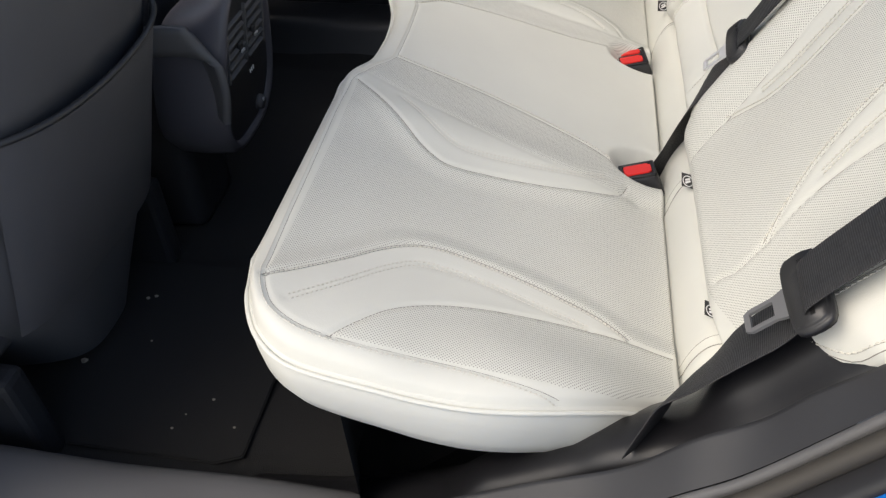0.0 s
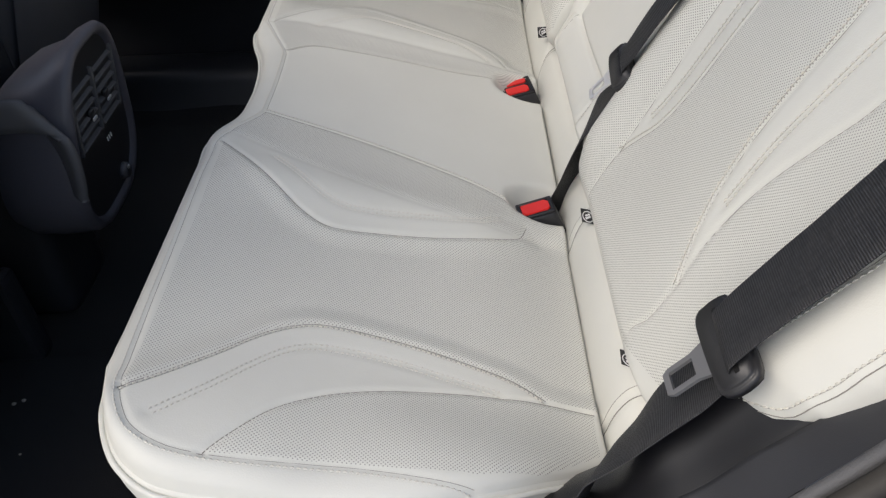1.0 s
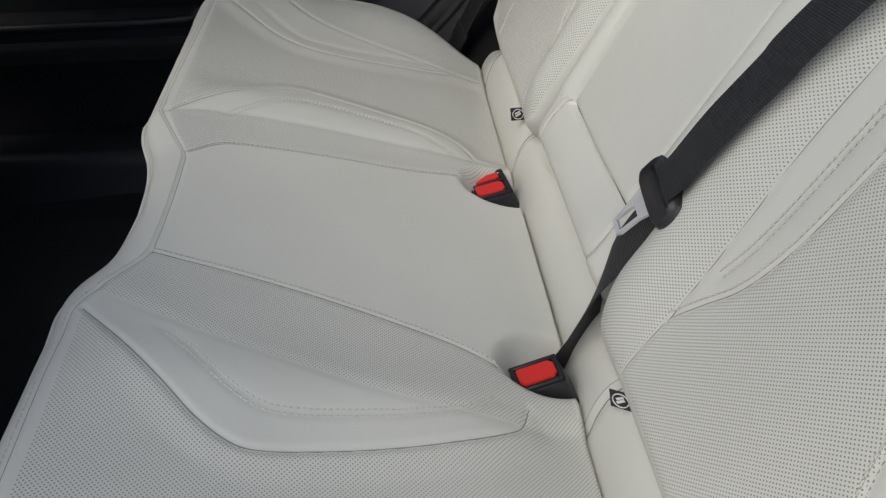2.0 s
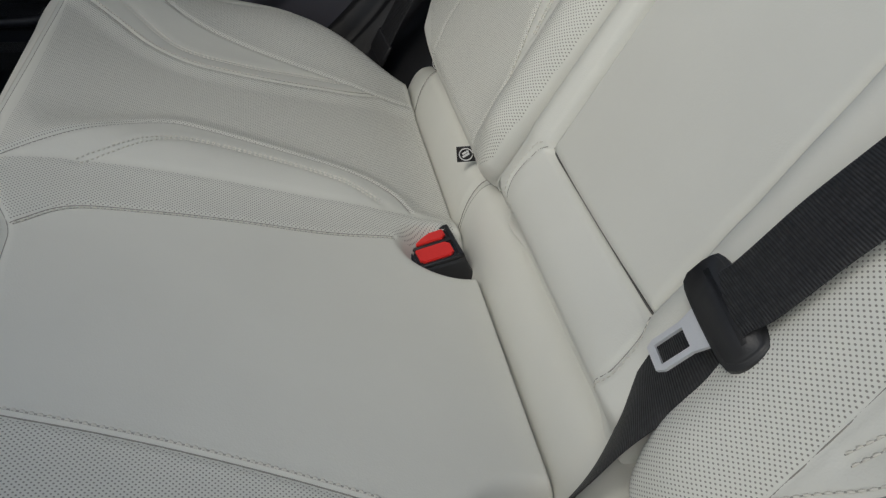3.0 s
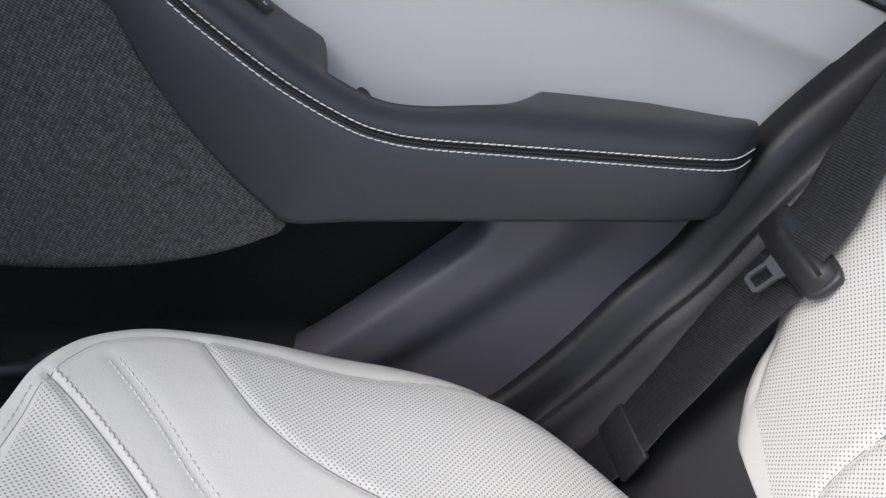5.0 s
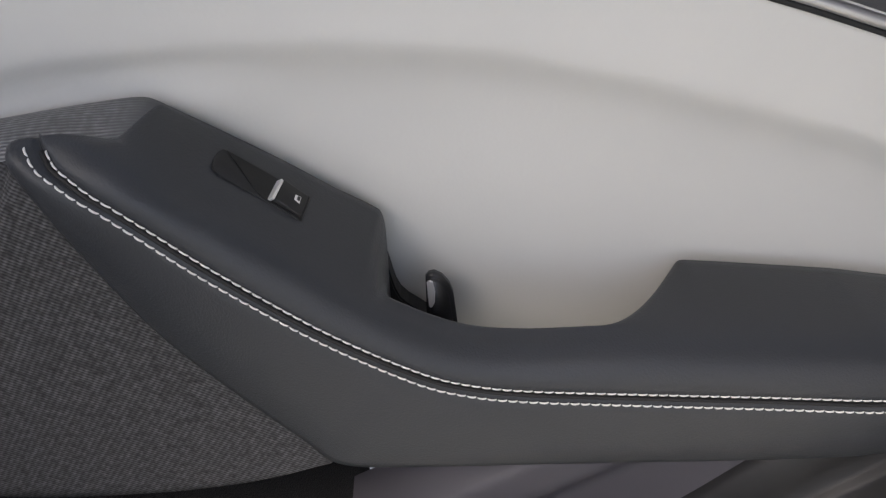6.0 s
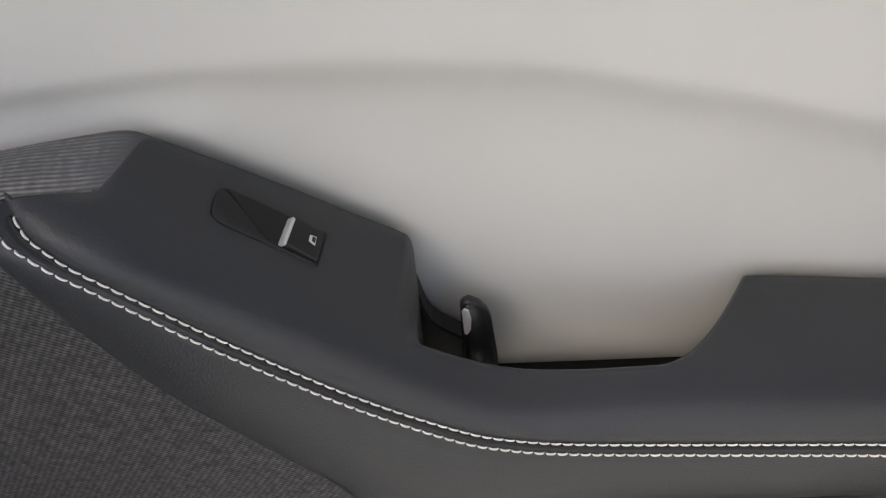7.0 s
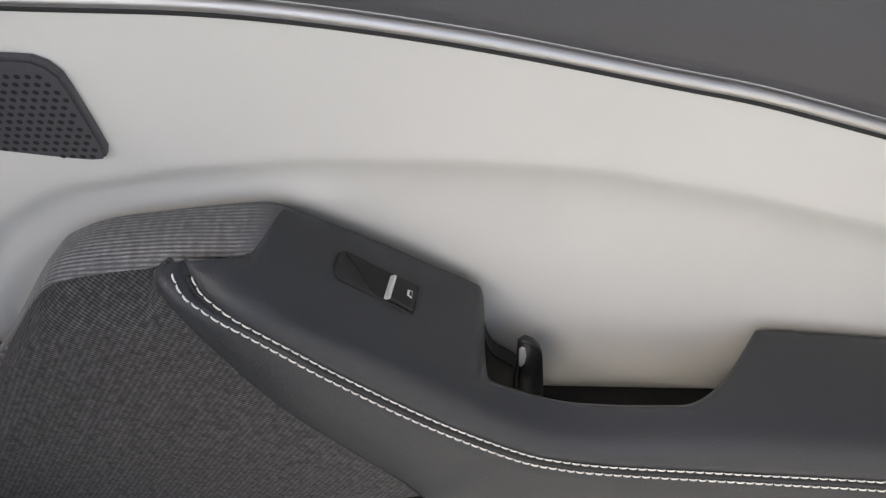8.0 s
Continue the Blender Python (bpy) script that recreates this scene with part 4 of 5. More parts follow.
# window switch; its dished recess is flat patches with the shade painted dark
sw = Vector((.7125, .2900, .5925)) + Vector((-.154, -.604, .782)) * .0013
ax_y = Vector((.0, -.79, -.61)).normalized()
ax_x = Vector((-1, .10, -.12))
ax_x = (ax_x - ax_y * ax_x.dot(ax_y)).normalized()
ax_n = ax_x.cross(ax_y)
if ax_n.z < 0:
    ax_n = -ax_n
M = Matrix(((ax_y.x, ax_x.x, ax_n.x, sw.x), (ax_y.y, ax_x.y, ax_n.y, sw.y), (ax_y.z, ax_x.z, ax_n.z, sw.z), (0, 0, 0, 1)))
bm = prism(curve_pts([(-.0400, .0030), (-.0396, -.0030), (-.0372, -.0074), (-.030, -.0078), (-.01, -.0076), (.0080, -.0074)], 24).tolist() + curve_pts([(.0085, -.0070), (.0078, .002), (.0072, .0098)], 8).tolist() + curve_pts([(.0066, .0103), (-.01, .0097), (-.030, .0092), (-.0365, .0084), (-.0395, .0060)], 20).tolist(), .0016, .0004, 1)
part("switch_recess", put_bm(bm, M @ pose(0, 0, .0016)), recess_grey, door, "dark flat patch standing in for the dished recess of the window switch", True)
bm = prism([(-.0362, -.0066), (.0076, -.0064), (.0067, .0094), (-.0150, .0088), (-.0200, .0060), (-.0265, .0005)], .0004, 0)
part("recess_shade_patch", put_bm(bm, M @ pose(0, 0, .0033)), recess_shade, door)
bm = rounded_box(.0146, .0144, .006, .0008, 2)
switch = part("window_switch", put_bm(bm, M @ pose(-.0012, .0014, .0025, 0, 4, 4)), recess_grey, door, "black window switch with a bright edge", True)
bm = rounded_box(.0017, .0142, .0050, .0006, 2)
part("switch_edge", put_bm(bm, M @ pose(-.0097, .0018, .0040, 0, 20, 6)), alu, switch, "bright switch edge")
bm = prism([(-.0015, -.0017), (.0015, -.0021), (.0015, .0021), (-.0015, .0014)], .0003, 0)
part("window_symbol", put_bm(bm, M @ pose(.0014, .0012, .0058, 0, 4, 0)), print_white, switch, "small pale window symbol")
bm = prism([(-.0004, -.0012), (.0011, -.0014), (.0011, .0013), (-.0004, .0009)], .0003, 0)
part("symbol_pane", put_bm(bm, M @ pose(.0014, .0012, .0062, 0, 4, 0)), plastic_satin, switch)

# patterned black panel ahead of the pad
A = curve_pts([(.732, .3202, .6205), (.731, .3340, .6303), (.731, .3452, .6383), (.731, .3535, .6404), (.731, .3727, .6382), (.731, .4018, .6336), (.731, .432, .6275), (.731, .4538, .6175), (.733, .4662, .6061), (.735, .4865, .5801), (.738, .52, .53)], 90)
B = curve_pts([(.683, .3249, .6155), (.688, .3385, .6290), (.695, .3490, .6350), (.699, .3570, .6345), (.7005, .3680, .6330), (.7005, .3849, .6315), (.6985, .4033, .6288), (.6985, .4215, .6255), (.6985, .4520, .6170), (.700, .4700, .6005), (.701, .4985, .5642), (.701, .525, .535)], 90)
lift = (.0006 + .0029 * soft(A[:, 1], .345, .40))[:, None] * np.array([0, 0, 1.0])
P = np.stack([A + [.006, 0, -.01], A] + [A + (B - A) * k + lift * 4 * k * (1 - k) for k in (.1, .25, .4, .55, .7, .85, 1)] + [B + [.004, 0, -.012]], axis=1)
uv = np.stack([P[..., 0] + .3 * P[..., 2], P[..., 1]], -1).reshape(-1, 2)
v, f = sheet(P, flip=True)
mesh_ob("patterned_panel", v, f, plastic_text, door, "dark grey panel with a fine ribbed relief", uv)
# cloth inset
A = curve_pts([(.672, .2755, .450), (.677, .3513, .546), (.677, .371, .587), (.678, .3825, .6175), (.6815, .3893, .6305), (.687, .3940, .6340), (.693, .3985, .6310), (.6980, .4033, .6283), (.6980, .4215, .6250), (.6980, .4520, .6165), (.6995, .4700, .6000), (.7005, .4985, .5638), (.701, .53, .525), (.70, .60, .50), (.69, .72, .48)], 160)
dn = curve_pts([(.281, .449), (.290, .446), (.305, .440), (.330, .4325), (.350, .4285), (.370, .4255), (.385, .424), (.42, .422), (.45, .422), (.475, .424), (.51, .427), (.56, .43), (.63, .43), (.72, .43)], 160)
B = at_x(dn - [0, .006], .672)
ks = [0, .008, .02, .035, .05, .062, .075, .09, .12, .18, .26, .36, .5, .65, .8, .9, .96, 1]
proud = np.clip(A[:, :1] - .6775, 0, .024) * (1 - soft(A[:, 1:2], .54, .66))
P = np.stack([A + [.03, 0, -.004]] + [A + (B - A) * k + proud * np.array([-1.0, 0, 0]) * (1 - (1 - min(1, k / .085)) ** 1.6) * (1 - k) for k in ks] + [B + [.03, 0, 0]], axis=1)
uv = np.stack([-P[..., 1], P[..., 2] + P[..., 0] * .8], -1).reshape(-1, 2)
v, f = sheet(P, flip=True)
mesh_ob("cloth_inset", v, f, fabric, door, "charcoal woven cloth inset", uv)

# loudspeaker grille
spo = curve_pts([(.60, .719), (.50, .720), (.442, .7190), (.4325, .7165), (.4268, .7115), (.4235, .692), (.4212, .670), (.4225, .6645), (.4280, .6630), (.445, .6645), (.50, .6715), (.60, .680)], 60)
bm = prism(np.column_stack([spo[:, 0], spo[:, 1]]), .006, .0015, 2)
M = Matrix(((0, 0, -1, .739), (1, 0, 0, 0), (0, 1, 0, 0), (0, 0, 0, 1)))
bmesh.ops.transform(bm, matrix=M, verts=bm.verts)
bmesh.ops.recalc_face_normals(bm, faces=bm.faces)
grille = part("speaker_grille", bm, plastic_grey, door, "dark grey loudspeaker grille with round holes")
a = np.linspace(0, 2 * math.pi, 7)[:-1]
hv, hf = [], []
for r in range(14):
    for c in range(34):
        y, z = .4235 + c * .0046 + (r % 2) * .0023, .6680 + r * .0040
        if zone(spo, np.array([y]), np.array([z]))[0] > .0035:
            b = len(hv)
            x = .7327
            hv += [(x, y + .0015 * math.cos(k), z - .0015 + .0013 * math.sin(k)) for k in a]
            hf.append([b + k for k in range(6)])
holes = mesh_ob("grille_holes", hv, hf, groove_dark, grille, "rows of small dark holes", smooth=False)
tagged(holes, kind="stuff")

# lower trim with the bin
EDGE = curve_pts([(.117, .445), (.120, .440), (.1306, .420), (.1503, .402), (.203, .361), (.2563, .3214), (.292, .296), (.325, .25), (.33, .16), (.33, .06)], 60)
q = np.linspace(0, 1, 40)
away = EDGE - np.column_stack([np.full(60, -.16), EDGE[:, 1]])
P = np.stack([at_x(EDGE - away * k, .709 - .003 * soft(away[:, 0] * k, .0, .006) + .018 * soft(away[:, 0] * k, .050, .120)) for k in q], axis=1)
P = np.concatenate([(P[:, :1] + [.05, 0, 0]), P], axis=1)
v, f = sheet(P, flip=True)
mesh_ob("lower_trim", v, f, plastic_lilac, door, "dark grey lower trim beside the open bin")
Y, Z = np.meshgrid(np.linspace(.29, 1.1, 120), np.linspace(.02, .290, 40), indexing="ij")
v, f = sheet(np.stack([.716 + .02 * soft(.28 - Z, 0, .2), Y, Z], -1))
mesh_ob("kick_trim", v, f, plastic_dark, door, "black lower edge of the door trim")
Y, Z = np.meshgrid(np.linspace(.10, 1.1, 60), np.linspace(.28, .47, 20), indexing="ij")
v, f = sheet(np.stack([.785 + 0 * Y, Y, Z], -1))
mesh_ob("bin_lining", v, f, carpet, door, "black lining of the door bin")
bm = rounded_box(.075, .93, .012, .003, 1)
part("bin_roof", put_bm(bm, pose(.7525, .745, .436)), carpet, door)
bm = rounded_box(.09, .85, .012, .003, 1)
part("bin_floor", put_bm(bm, pose(.75, .70, .296)), carpet, door)
lip = curve_pts([(.285, .297), (.305, .312), (.335, .314), (.36, .302), (.42, .300), (.455, .312), (.48, .316), (.51, .303), (.7, .300), (1.0, .300)], 100)
v, f = tube(at_x(lip, .708), .008, 8)
mesh_ob("bin_lip", v, f, plastic_dark, door)
bm = rounded_box(.04, .62, .03, .006, 2)
part("bin_step", put_bm(bm, pose(.684, .79, .262)), carpet, door, "black step below the bin")

# ---------------------------------------------------------------- side trims by the wheel arches
ARCH = curve_pts([(.50, .06), (.38, .08), (.28, .118), (.20, .162), (.101, .223), (.064, .253), (.021, .298), (-.018, .346), (-.055, .386), (-.087, .431), (-.126, .483), (-.165, .525), (-.22, .58), (-.30, .66), (-.42, .80)], 140)


def sweep_arch(section, sgn):
    t = np.gradient(ARCH, axis=0)
    t /= np.linalg.norm(t, axis=1)[:, None]
    n = np.stack([t[:, 1], -t[:, 0]], axis=1)
    n *= np.sign(n[:, 1:2].mean())
    hi = soft(ARCH[:, 1], .38, .50)
    out = []
    for u, o in section:
        k = o + hi * .004 * float(soft(u, .69, .712))
        if sgn < 0:
            k = k + .028 * math.exp(-((u - .603) / .028) ** 2) * soft(-ARCH[:, 0], -.01, .035)
            k = k + float(np.interp(u, [.54, .59, .64, .655, .665], [0, .026, .031, .016, 0])) * soft(ARCH[:, 0], -.02, .07) * (1 - soft(ARCH[:, 0], .17, .25))
        out.append(np.column_stack([np.full(len(ARCH), sgn * u), ARCH[:, 0] + n[:, 0] * k, ARCH[:, 1] + n[:, 1] * k]))
    return np.stack(out, axis=1)


for sgn, where in ((1, "closed far door"), (-1, "open door")):
    th = thing("arch_trim", "black grained plastic side trim beside the " + where, "trim panel", "side trims")
    if sgn > 0:
        sec = [(.44, -.14), (.54, -.10), (.59, -.072), (.625, -.050), (.640, -.040), (.652, -.032), (.662, -.030), (.670, -.028), (.680, -.020), (.688, -.010), (.6925, -.002), (.6955, .0), (.6985, .001), (.7015, .003), (.706, .012), (.712, .026), (.719, .034), (.740, .036)]
    else:
        sec = [(.44, -.14), (.52, -.10), (.548, -.055), (.575, -.024), (.600, -.008), (.615, -.004), (.630, -.001), (.643, -.001), (.652, -.001), (.662, -.006), (.668, -.02)]
    v, f = sheet(sweep_arch(sec, sgn), flip=sgn < 0)
    mesh_ob("arch_cover", v, f, plastic_arch, th)

# near side: sill, body side and its blue paint
body = thing("body_side", "bright blue painted car body side at the open door", "car body")
N_J = 120
FOLD = at_x(curve_pts([(.60, .10), (.40, .12), (.28, .165), (.139, .245), (.057, .290), (.005, .344), (-.041, .381), (-.072, .422), (-.105, .457), (-.155, .52), (-.21, .65), (-.28, .95)], N_J), -.660)
BEAD = at_x(curve_pts([(.60, .09), (.40, .11), (.25, .168), (.12, .238), (.05, .285), (.011, .319), (-.029, .356), (-.084, .430), (-.129, .497), (-.18, .60), (-.22, .72), (-.28, .95)], N_J), -.700)
down = np.array([0, -.35, -.94])
rows = [FOLD + [.012, 0, 0] + down * .06, FOLD + [.003, 0, 0] + down * .006, FOLD] + [FOLD + (BEAD - FOLD) * k for k in (.1, .4, .75, .93)]
v, f = sheet(np.stack(rows, axis=1), flip=True)
mesh_ob("jamb_cover", v, f, plastic_jamb, body, "grey grained cover along the door opening")
rows = [BEAD + [x, 0, 0] + down * d for x, d in ((.003, .001), (.001, -.0016), (-.002, -.0022), (-.005, -.001), (-.0065, .003), (-.006, .02))]
v, f = sheet(np.stack(rows, axis=1), flip=True)
mesh_ob("cover_edge", v, f, plastic_edge, body, "paler ribbed edge of the cover")
v, f = tube(BEAD + [-.016, 0, 0] + down * .007, .0085, 10)
mesh_ob("door_seal", v, f, rubber_brown, body, "brown-black rubber door seal")
rows = [BEAD + [x, 0, 0] + down * d for x, d in ((-.004, .012), (-.022, .012), (-.038, .010), (-.046, .016), (-.050, .03))]
v, f = sheet(np.stack(rows, axis=1), flip=True)
mesh_ob("jamb_step", v, f, plastic_satin, body, "dark step of the door opening")
rows = [BEAD + [x, 0, 0] + down * d for x, d in ((-.046, .020), (-.052, .006), (-.058, .004), (-.075, .010), (-.10, .03), (-.115, .07), (-.12, .16), (-.12, .45))]
v, f = sheet(np.stack(rows, axis=1), flip=True)
mesh_ob("painted_panel", v, f, blue_paint, body, "bright blue paint")
for sgn in (-1, 1):
    sill = thing("door_sill", "dark grey plastic door sill plate", "door sill", "door sills")
    yy = np.linspace(.10, 1.6, 60)
    prof = curve_pts([(.545, -.01), (.575, .02), (.592, .06), (.605, .088), (.63, .096), (.69, .094), (.72, .088), (.735, .06), (.74, -.10)], 40)
    P = np.zeros((60, 40, 3))
    P[:, :, 0] = sgn * prof[None, :, 0]
    P[:, :, 1] = yy[:, None]
    P[:, :, 2] = prof[None, :, 1] + .004 * np.sin(yy * 17)[:, None] * np.exp(-((prof[None, :, 0] - .6) / .03) ** 2)
    v, f = sheet(P, flip=sgn > 0)
    # same sill plastic on both sides; the far one's black colour paints its shade
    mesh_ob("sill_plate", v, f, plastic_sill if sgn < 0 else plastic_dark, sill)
    v, f = tube(np.array([(sgn * a, .195, b + .0006) for a, b in prof[8:34]]), .0014, 5)
    mesh_ob("plate_joint", v, f, groove_dark, sill)

# ---------------------------------------------------------------- floor, seats ahead, console
nx, ny = 160, 200
X, Y = np.meshgrid(np.linspace(-.60, .60, nx), np.linspace(-.30, 1.9, ny), indexing="ij")
Z = .03 * soft(np.abs(X), .53, .60) + np.array([[noise.noise((x * 7, y * 7, 0)) for y in Y[0]] for x in X[:, 0]]) * .004
v, f = sheet(np.stack([X, Y, Z], -1))
tagged(mesh_ob("floor", v, f, carpet), "black car carpet with crumbs and dust", "floor", kind="structure")
X, Z = np.meshgrid(np.linspace(-.63, .63, 80), np.linspace(-.005, .33, 30), indexing="ij")
v, f = sheet(np.stack([X, .375 - .10 * np.clip(np.abs(X) - .5, 0, 1) * 4 + .03 * Z, Z], -1), flip=True)
tagged(mesh_ob("heel_panel", v, f, carpet), "black carpeted panel under the seat cushion", "panel", kind="structure")
mat_o = thing("floor_mat", "black carpet floor mat lying in the footwell", "floor mat")
bm = prism([(-.53, .525), (-.20, .522), (-.17, .55), (-.17, .93), (-.20, .96), (-.50, .95), (-.54, .90), (-.545, .56)], .006, .002, 2)
part("mat_sheet", put_bm(bm, pose(0, 0, .004)), carpet, mat_o)
for x, y, s in ((-.402, .825, .005), (-.256, .775, .003), (-.262, .787, .003), (-.487, .553, .002), (-.445, .60, .0022), (-.35, .74, .0018), (-.50, .64, .002), (-.475, .63, .0014)):
    bm = bmesh.new()
    bmesh.ops.create_icosphere(bm, subdivisions=2, radius=s)
    for q in bm.verts:
        q.co *= 1 + .45 * noise.noise(q.co * (1.5 / s))
        q.co.z *= .6
    me = bpy.data.meshes.new("crumb")
    bm.to_mesh(me)
    bm.free()
    me.materials.append(crumb_mat)
    ob = new("crumb", me)
    ob.location = (x, y, .0105 + s * .3)
    tagged(ob, "small pale crumb on the black carpet", "crumb", "crumbs on the carpet")


def front_seat(cx, dy):
    th = thing("front_seat", "black leather front seat seen from behind with a map pocket", "car seat", "front seats")
    q, p = np.meshgrid(np.linspace(0, 1, 70), np.linspace(-1, 1, 80), indexing="ij")
    Zs = .05 + .74 * q
    wdt = np.interp(Zs, [.05, .12, .22, .30, .45, .7, .79], [.11, .15, .215, .245, .258, .235, .20])
    X = cx + p * wdt
    yc = dy + np.interp(Zs, [.05, .25, .5, .79], [.835, .775, .705, .625])
    Ys = yc + .16 * np.abs(p) ** 5 + .02 * p ** 2
    v, f = sheet(np.stack([X, Ys, Zs], -1))
    mesh_ob("back_shell", v, f, leather_front, th, "black leather seat back")
    q, p = np.meshgrid(np.linspace(0, 1, 40), np.linspace(-1, 1, 60), indexing="ij")
    lipz = .492 + .006 * p ** 2
    Zs = .215 + (lipz - .215) * q
    X = cx + p * .175
    Ys = dy + np.interp(Zs, [.05, .25, .5, .79], [.835, .775, .705, .625]) + .02 * (p * .68) ** 2 + .16 * np.abs(p * .68) ** 5 - (.004 + .006 * q + .014 * q * (1 - p ** 2)) - .004 * np.sin(9 * X + 14 * Zs) * (1 - p ** 2) * (1 - q)
    v, f = sheet(np.stack([X, Ys, Zs], -1))
    mesh_ob("map_pocket", v, f, leather_front, th, "slack black map pocket")
    v, f = tube(np.stack([X[-1], Ys[-1], Zs[-1]], -1), .004, 6)
    mesh_ob("pocket_hem", v, f, plastic_dark, th)
    bm = rounded_box(.50, .46, .13, .04, 4)
    part("seat_base", put_bm(bm, pose(cx, 1.09 + dy, .22)), leather_front, th, "", True)
    for sx in (-.2, .2):
        bm = rounded_box(.04, .50, .17, .01, 2)
        part("seat_rail", put_bm(bm, pose(cx + sx, 1.08 + dy, .085)), plastic_dark, th)


front_seat(-.355, -.05)
front_seat(.372, .07)

con = thing("center_console", "black centre console rear end with air vents and a socket", "console")


def console_ring(k, y, top=1.0):
    a = np.linspace(0, 2 * math.pi, 64, endpoint=False)
    ca, sa = np.cos(a), np.sin(a)
    z = np.sign(sa) * np.abs(sa) ** .62 * .146
    x = .006 + np.sign(ca) * np.abs(ca) ** .55 * .108 * (1 - .16 * z / .146) * np.where(z < 0, 1 + .22 * (z / .146) ** 3, 1)
    return np.column_stack([x * k, np.full(64, y) - .018 * (z * k / .13), .312 + np.where(z > 0, z * top, z) * k])


rings = [console_ring(.88, .652), console_ring(.90, .646), console_ring(.93, .643), console_ring(.98, .645), console_ring(1.02, .655, .98), console_ring(1.04, .675, .90), console_ring(1.05, .70, .78), console_ring(1.04, .74, .70), console_ring(.95, .765, .65)]
v, f = sheet(np.stack(rings), closed_v=True)
mesh_ob("rear_pod", v, f, plastic_console, con, "satin black rear pod", smooth=True)
r0 = console_ring(.88, .652)
mesh_ob("pod_face", np.vstack([r0, r0.mean(axis=0, keepdims=True)]), [[k, (k + 1) % 64, 64] for k in range(64)], plastic_satin, con, "glossy black rear face")
path = curve_pts([(-.150, .790, .402), (-.128, .740, .402), (-.116, .700, .401), (-.110, .672, .394), (-.107, .656, .372), (-.107, .650, .345), (-.108, .650, .310), (-.108, .656, .270)], 60)
wide = np.stack([np.interp(np.arange(60), [0, 26, 36, 59], c) for c in ((0, 0, .45, .75), (0, 0, .75, .65), (1, 1, .25, .0))], axis=1)
v, f, uv = ribbon(path, wide, .046, .010)
mesh_ob("shoulder", v, f, plastic_sill, con, "grey shoulder wrapped round the console corner")
bm = rounded_box(.15, .90, .34, .03, 4)
part("tunnel_box", put_bm(bm, pose(0, 1.21, .17)), plastic_dark, con, "", True)
bm = rounded_box(.19, .34, .06, .02, 4)
part("armrest_lid", put_bm(bm, pose(0, 1.0, .462)), leather_front, con, "charcoal padded armrest lid", True)
bm = rounded_box(.18, .30, .10, .015, 3)
part("armrest_box", put_bm(bm, pose(0, .94, .375)), plastic_dark, con, "", True)
for vx, kx in ((-.035, -.025), (.045, .035)):
    vent = new("air_vent")
    vent.parent = con
    for k in range(6):
        z = .316 + .0165 * k
        bm = rounded_box(.066, .014, .0030, .0008, 1)
        part("slat", put_bm(bm, pose(vx, .654 - .125 * (z - .3), z, 25, 0, 0)), plastic_sill, vent)
    bm = rounded_box(.013, .008, .017, .0035, 3)
    knob = part("vent_knob", put_bm(bm, pose(kx, .643, .350, 12, 0, 0)), plastic_satin, vent, "black vent knob with a bright tip", True)
    bm = rounded_box(.0125, .003, .0045, .0012, 2)
    part("knob_tip", put_bm(bm, pose(kx, .6385, .3435, 12, 0, 0)), alu, knob, "bright tip")
for x in (-.072, .005, .082):
    bm = rounded_box(.005, .012, .100, .001, 1)
    part("vent_bar", put_bm(bm, pose(x, .646, .358, 8, 0, 0)), plastic_sill, con)
bm = bmesh.new()
bmesh.ops.create_cone(bm, cap_ends=True, segments=24, radius1=.0145, radius2=.012, depth=.012)
part("power_socket", put_bm(bm, pose(.050, .663, .206, 90, 0, 0)), plastic_grey, con, "round power socket", True)
# bright metal chip added as the highlight on the socket
bm = rounded_box(.006, .003, .006, .0014, 2)
part("socket_glint", put_bm(bm, pose(.050, .6555, .212)), alu, con, "small bright plate standing in for a glint on the socket")
for k in range(3):
    bm = rounded_box(.0022, .002, .007, .0006, 1)
    part("control_mark", put_bm(bm, pose(.010 + .007 * k, .6505, .288)), print_white, con, "small pale marks")
fv = thing("floor_vent", "black floor air outlet with slats on the carpet", "air vent")
bm = rounded_box(.075, .05, .05, .012, 3)
part("vent_body", put_bm(bm, pose(.058, .835, .025)), plastic_dark, fv, "", True)
for k in range(3):
    bm = rounded_box(.05, .006, .004, .001, 1)
    part("slat", put_bm(bm, pose(.058, .816 + k * .016, .052)), plastic_grey, fv)

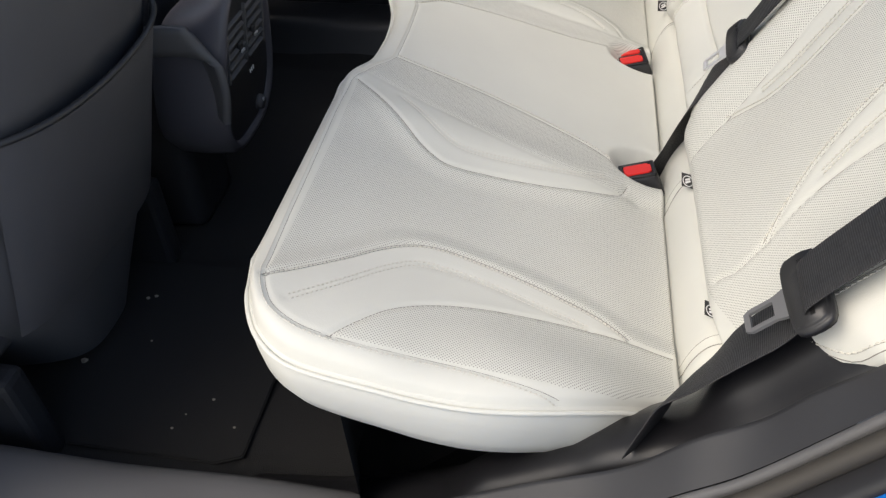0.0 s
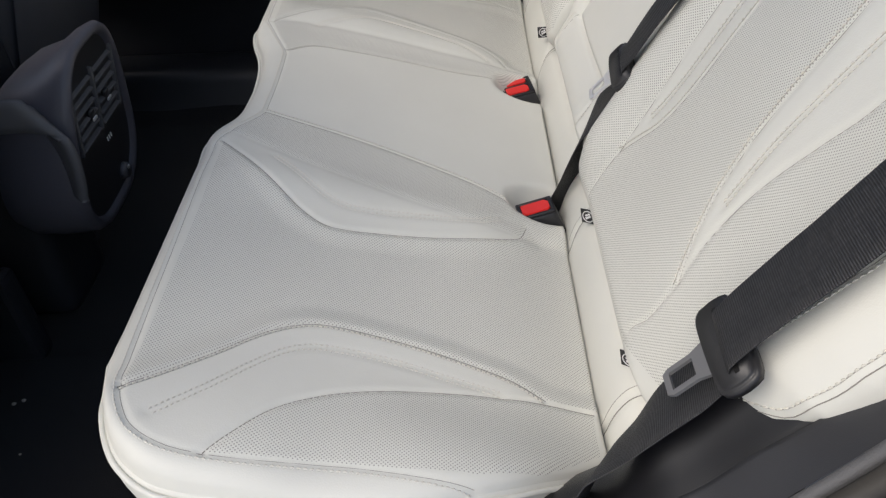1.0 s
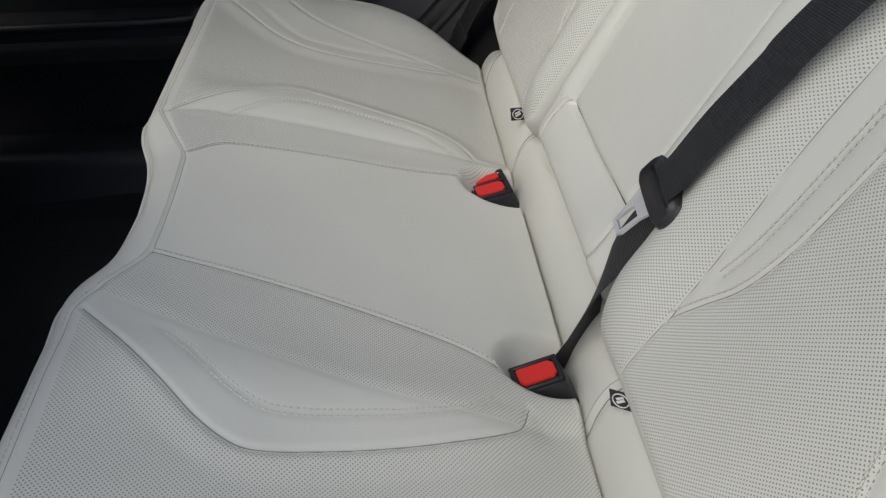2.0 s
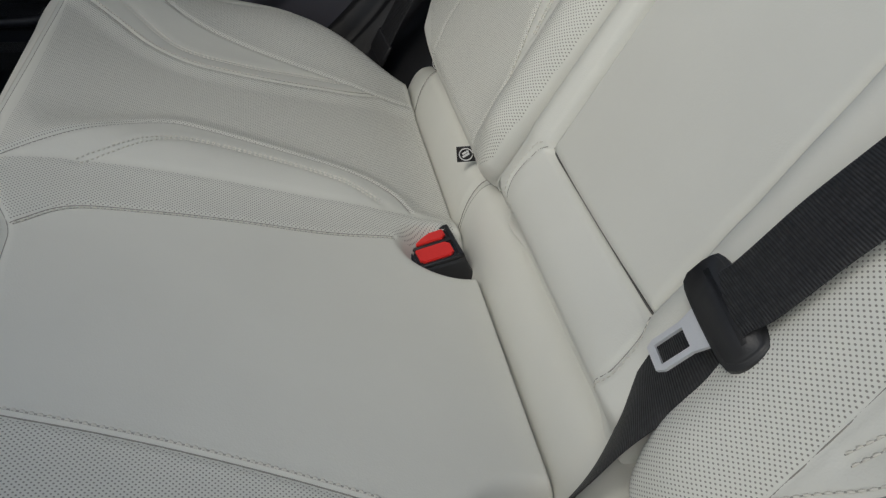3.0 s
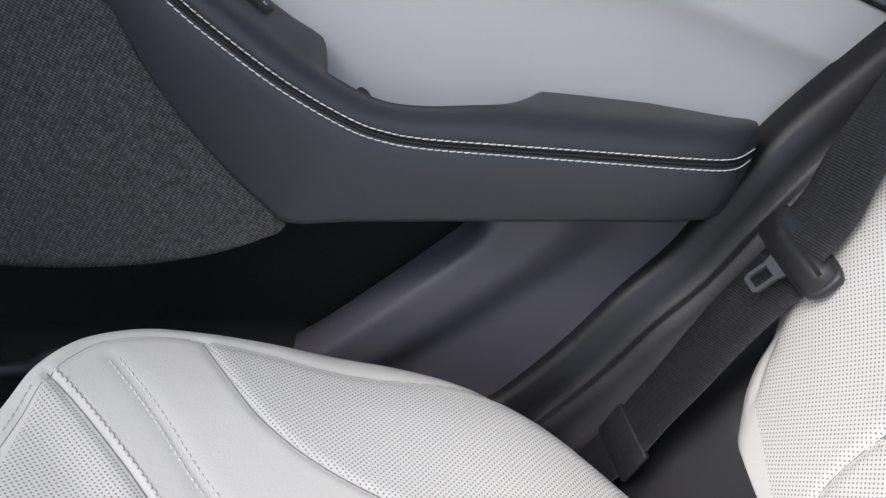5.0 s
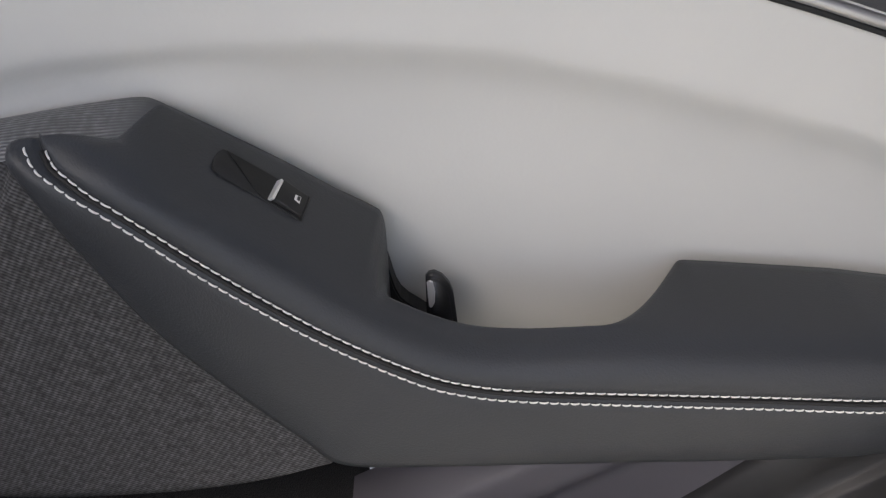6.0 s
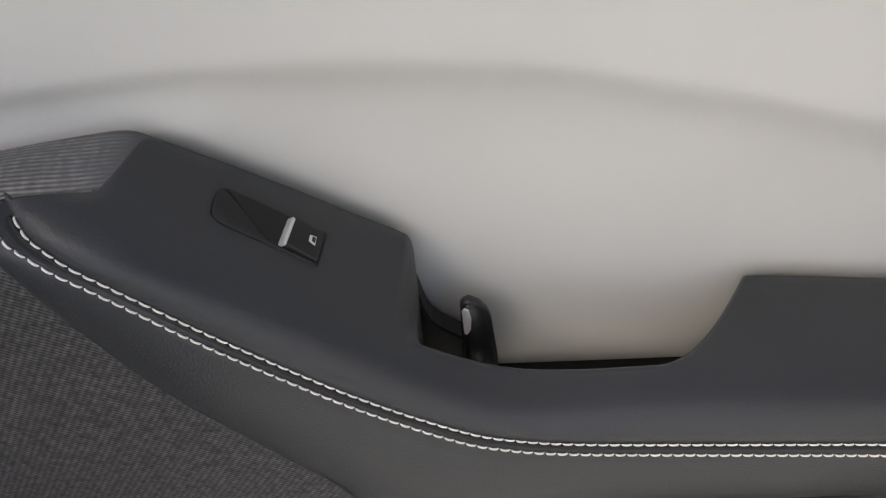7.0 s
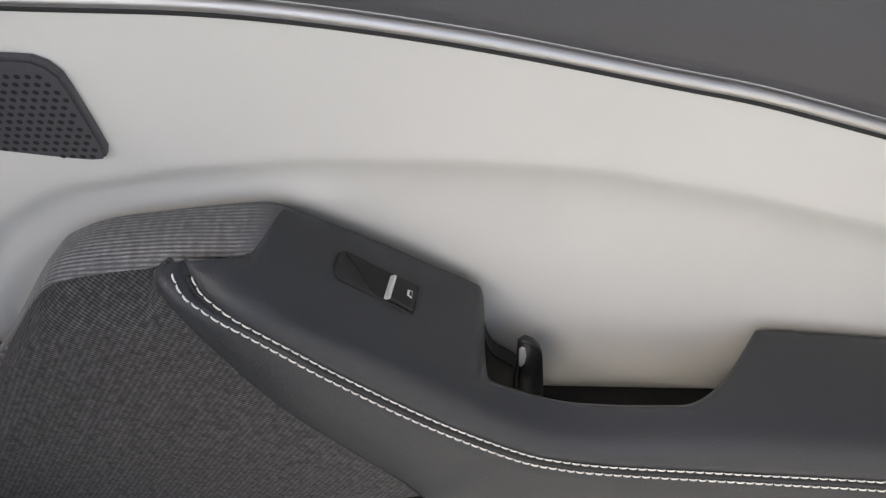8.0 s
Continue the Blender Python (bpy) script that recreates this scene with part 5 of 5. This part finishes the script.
# ---------------------------------------------------------------- shell and outside
def slab(name, lo, hi, material, label, category, bev=.01):
    bm = rounded_box(hi[0] - lo[0], hi[1] - lo[1], hi[2] - lo[2], bev, 2)
    put_bm(bm, pose(*[(a + b) / 2 for a, b in zip(lo, hi)]))
    me = bpy.data.meshes.new(name)
    bm.to_mesh(me)
    bm.free()
    me.materials.append(material)
    return tagged(new(name, me), label, category, kind="structure")


# unseen ceiling slabs; the off-centre opening is added to steer light onto the seat
bm = bmesh.new()
for lo, hi in (((-.70, -.75), (-.52, 1.3)), ((.18, -.75), (.78, 1.3)), ((-.52, -.75), (.18, -.50)), ((-.52, 1.05), (.18, 1.3))):
    b2 = rounded_box(hi[0] - lo[0], hi[1] - lo[1], .05, .006, 2)
    put_bm(b2, pose((lo[0] + hi[0]) / 2, (lo[1] + hi[1]) / 2, 1.265))
    tmp = bpy.data.meshes.new("tmp")
    b2.to_mesh(tmp)
    b2.free()
    bm.from_mesh(tmp)
    bpy.data.meshes.remove(tmp)
me = bpy.data.meshes.new("ceiling")
bm.to_mesh(me)
bm.free()
me.materials.append(headliner)
tagged(new("ceiling", me), "unseen pale ceiling slabs round an added opening that shapes the light", "ceiling", kind="structure")
slab("wall_rear", (-.66, -.56, .05), (.74, -.50, .98), plastic_dark, "dark panel behind the rear seat", "wall")
slab("wall_front", (-.72, 1.75, -.05), (.78, 1.85, .78), plastic_dark, "dark dashboard closing the cabin", "wall")
slab("pillar_rear", (.70, -.50, .70), (.80, -.25, 1.26), plastic_dark, "dark rear pillar trim", "pillar")
slab("pillar_mid", (.70, .72, .70), (.80, .86, 1.26), plastic_dark, "dark middle pillar trim", "pillar")
slab("pillar_near", (-.80, .84, -.02), (-.68, 1.0, 1.26), plastic_dark, "dark middle pillar beside the open door", "pillar")
slab("side_near_front", (-.80, 1.0, .05), (-.70, 1.8, .80), plastic_dark, "dark front door trim on the open side", "wall")
slab("side_front", (.70, 1.0, .05), (.80, 1.8, .75), plastic_dark, "dark front door trim", "wall")
bm = bmesh.new()
bmesh.ops.create_grid(bm, x_segments=2, y_segments=2, size=300)
me = bpy.data.meshes.new("ground")
bm.to_mesh(me)
bm.free()
me.materials.append(ground_mat)
g = tagged(new("ground", me), "pale grey concrete ground outside the car", "ground", kind="structure")
g.location.z = -.38
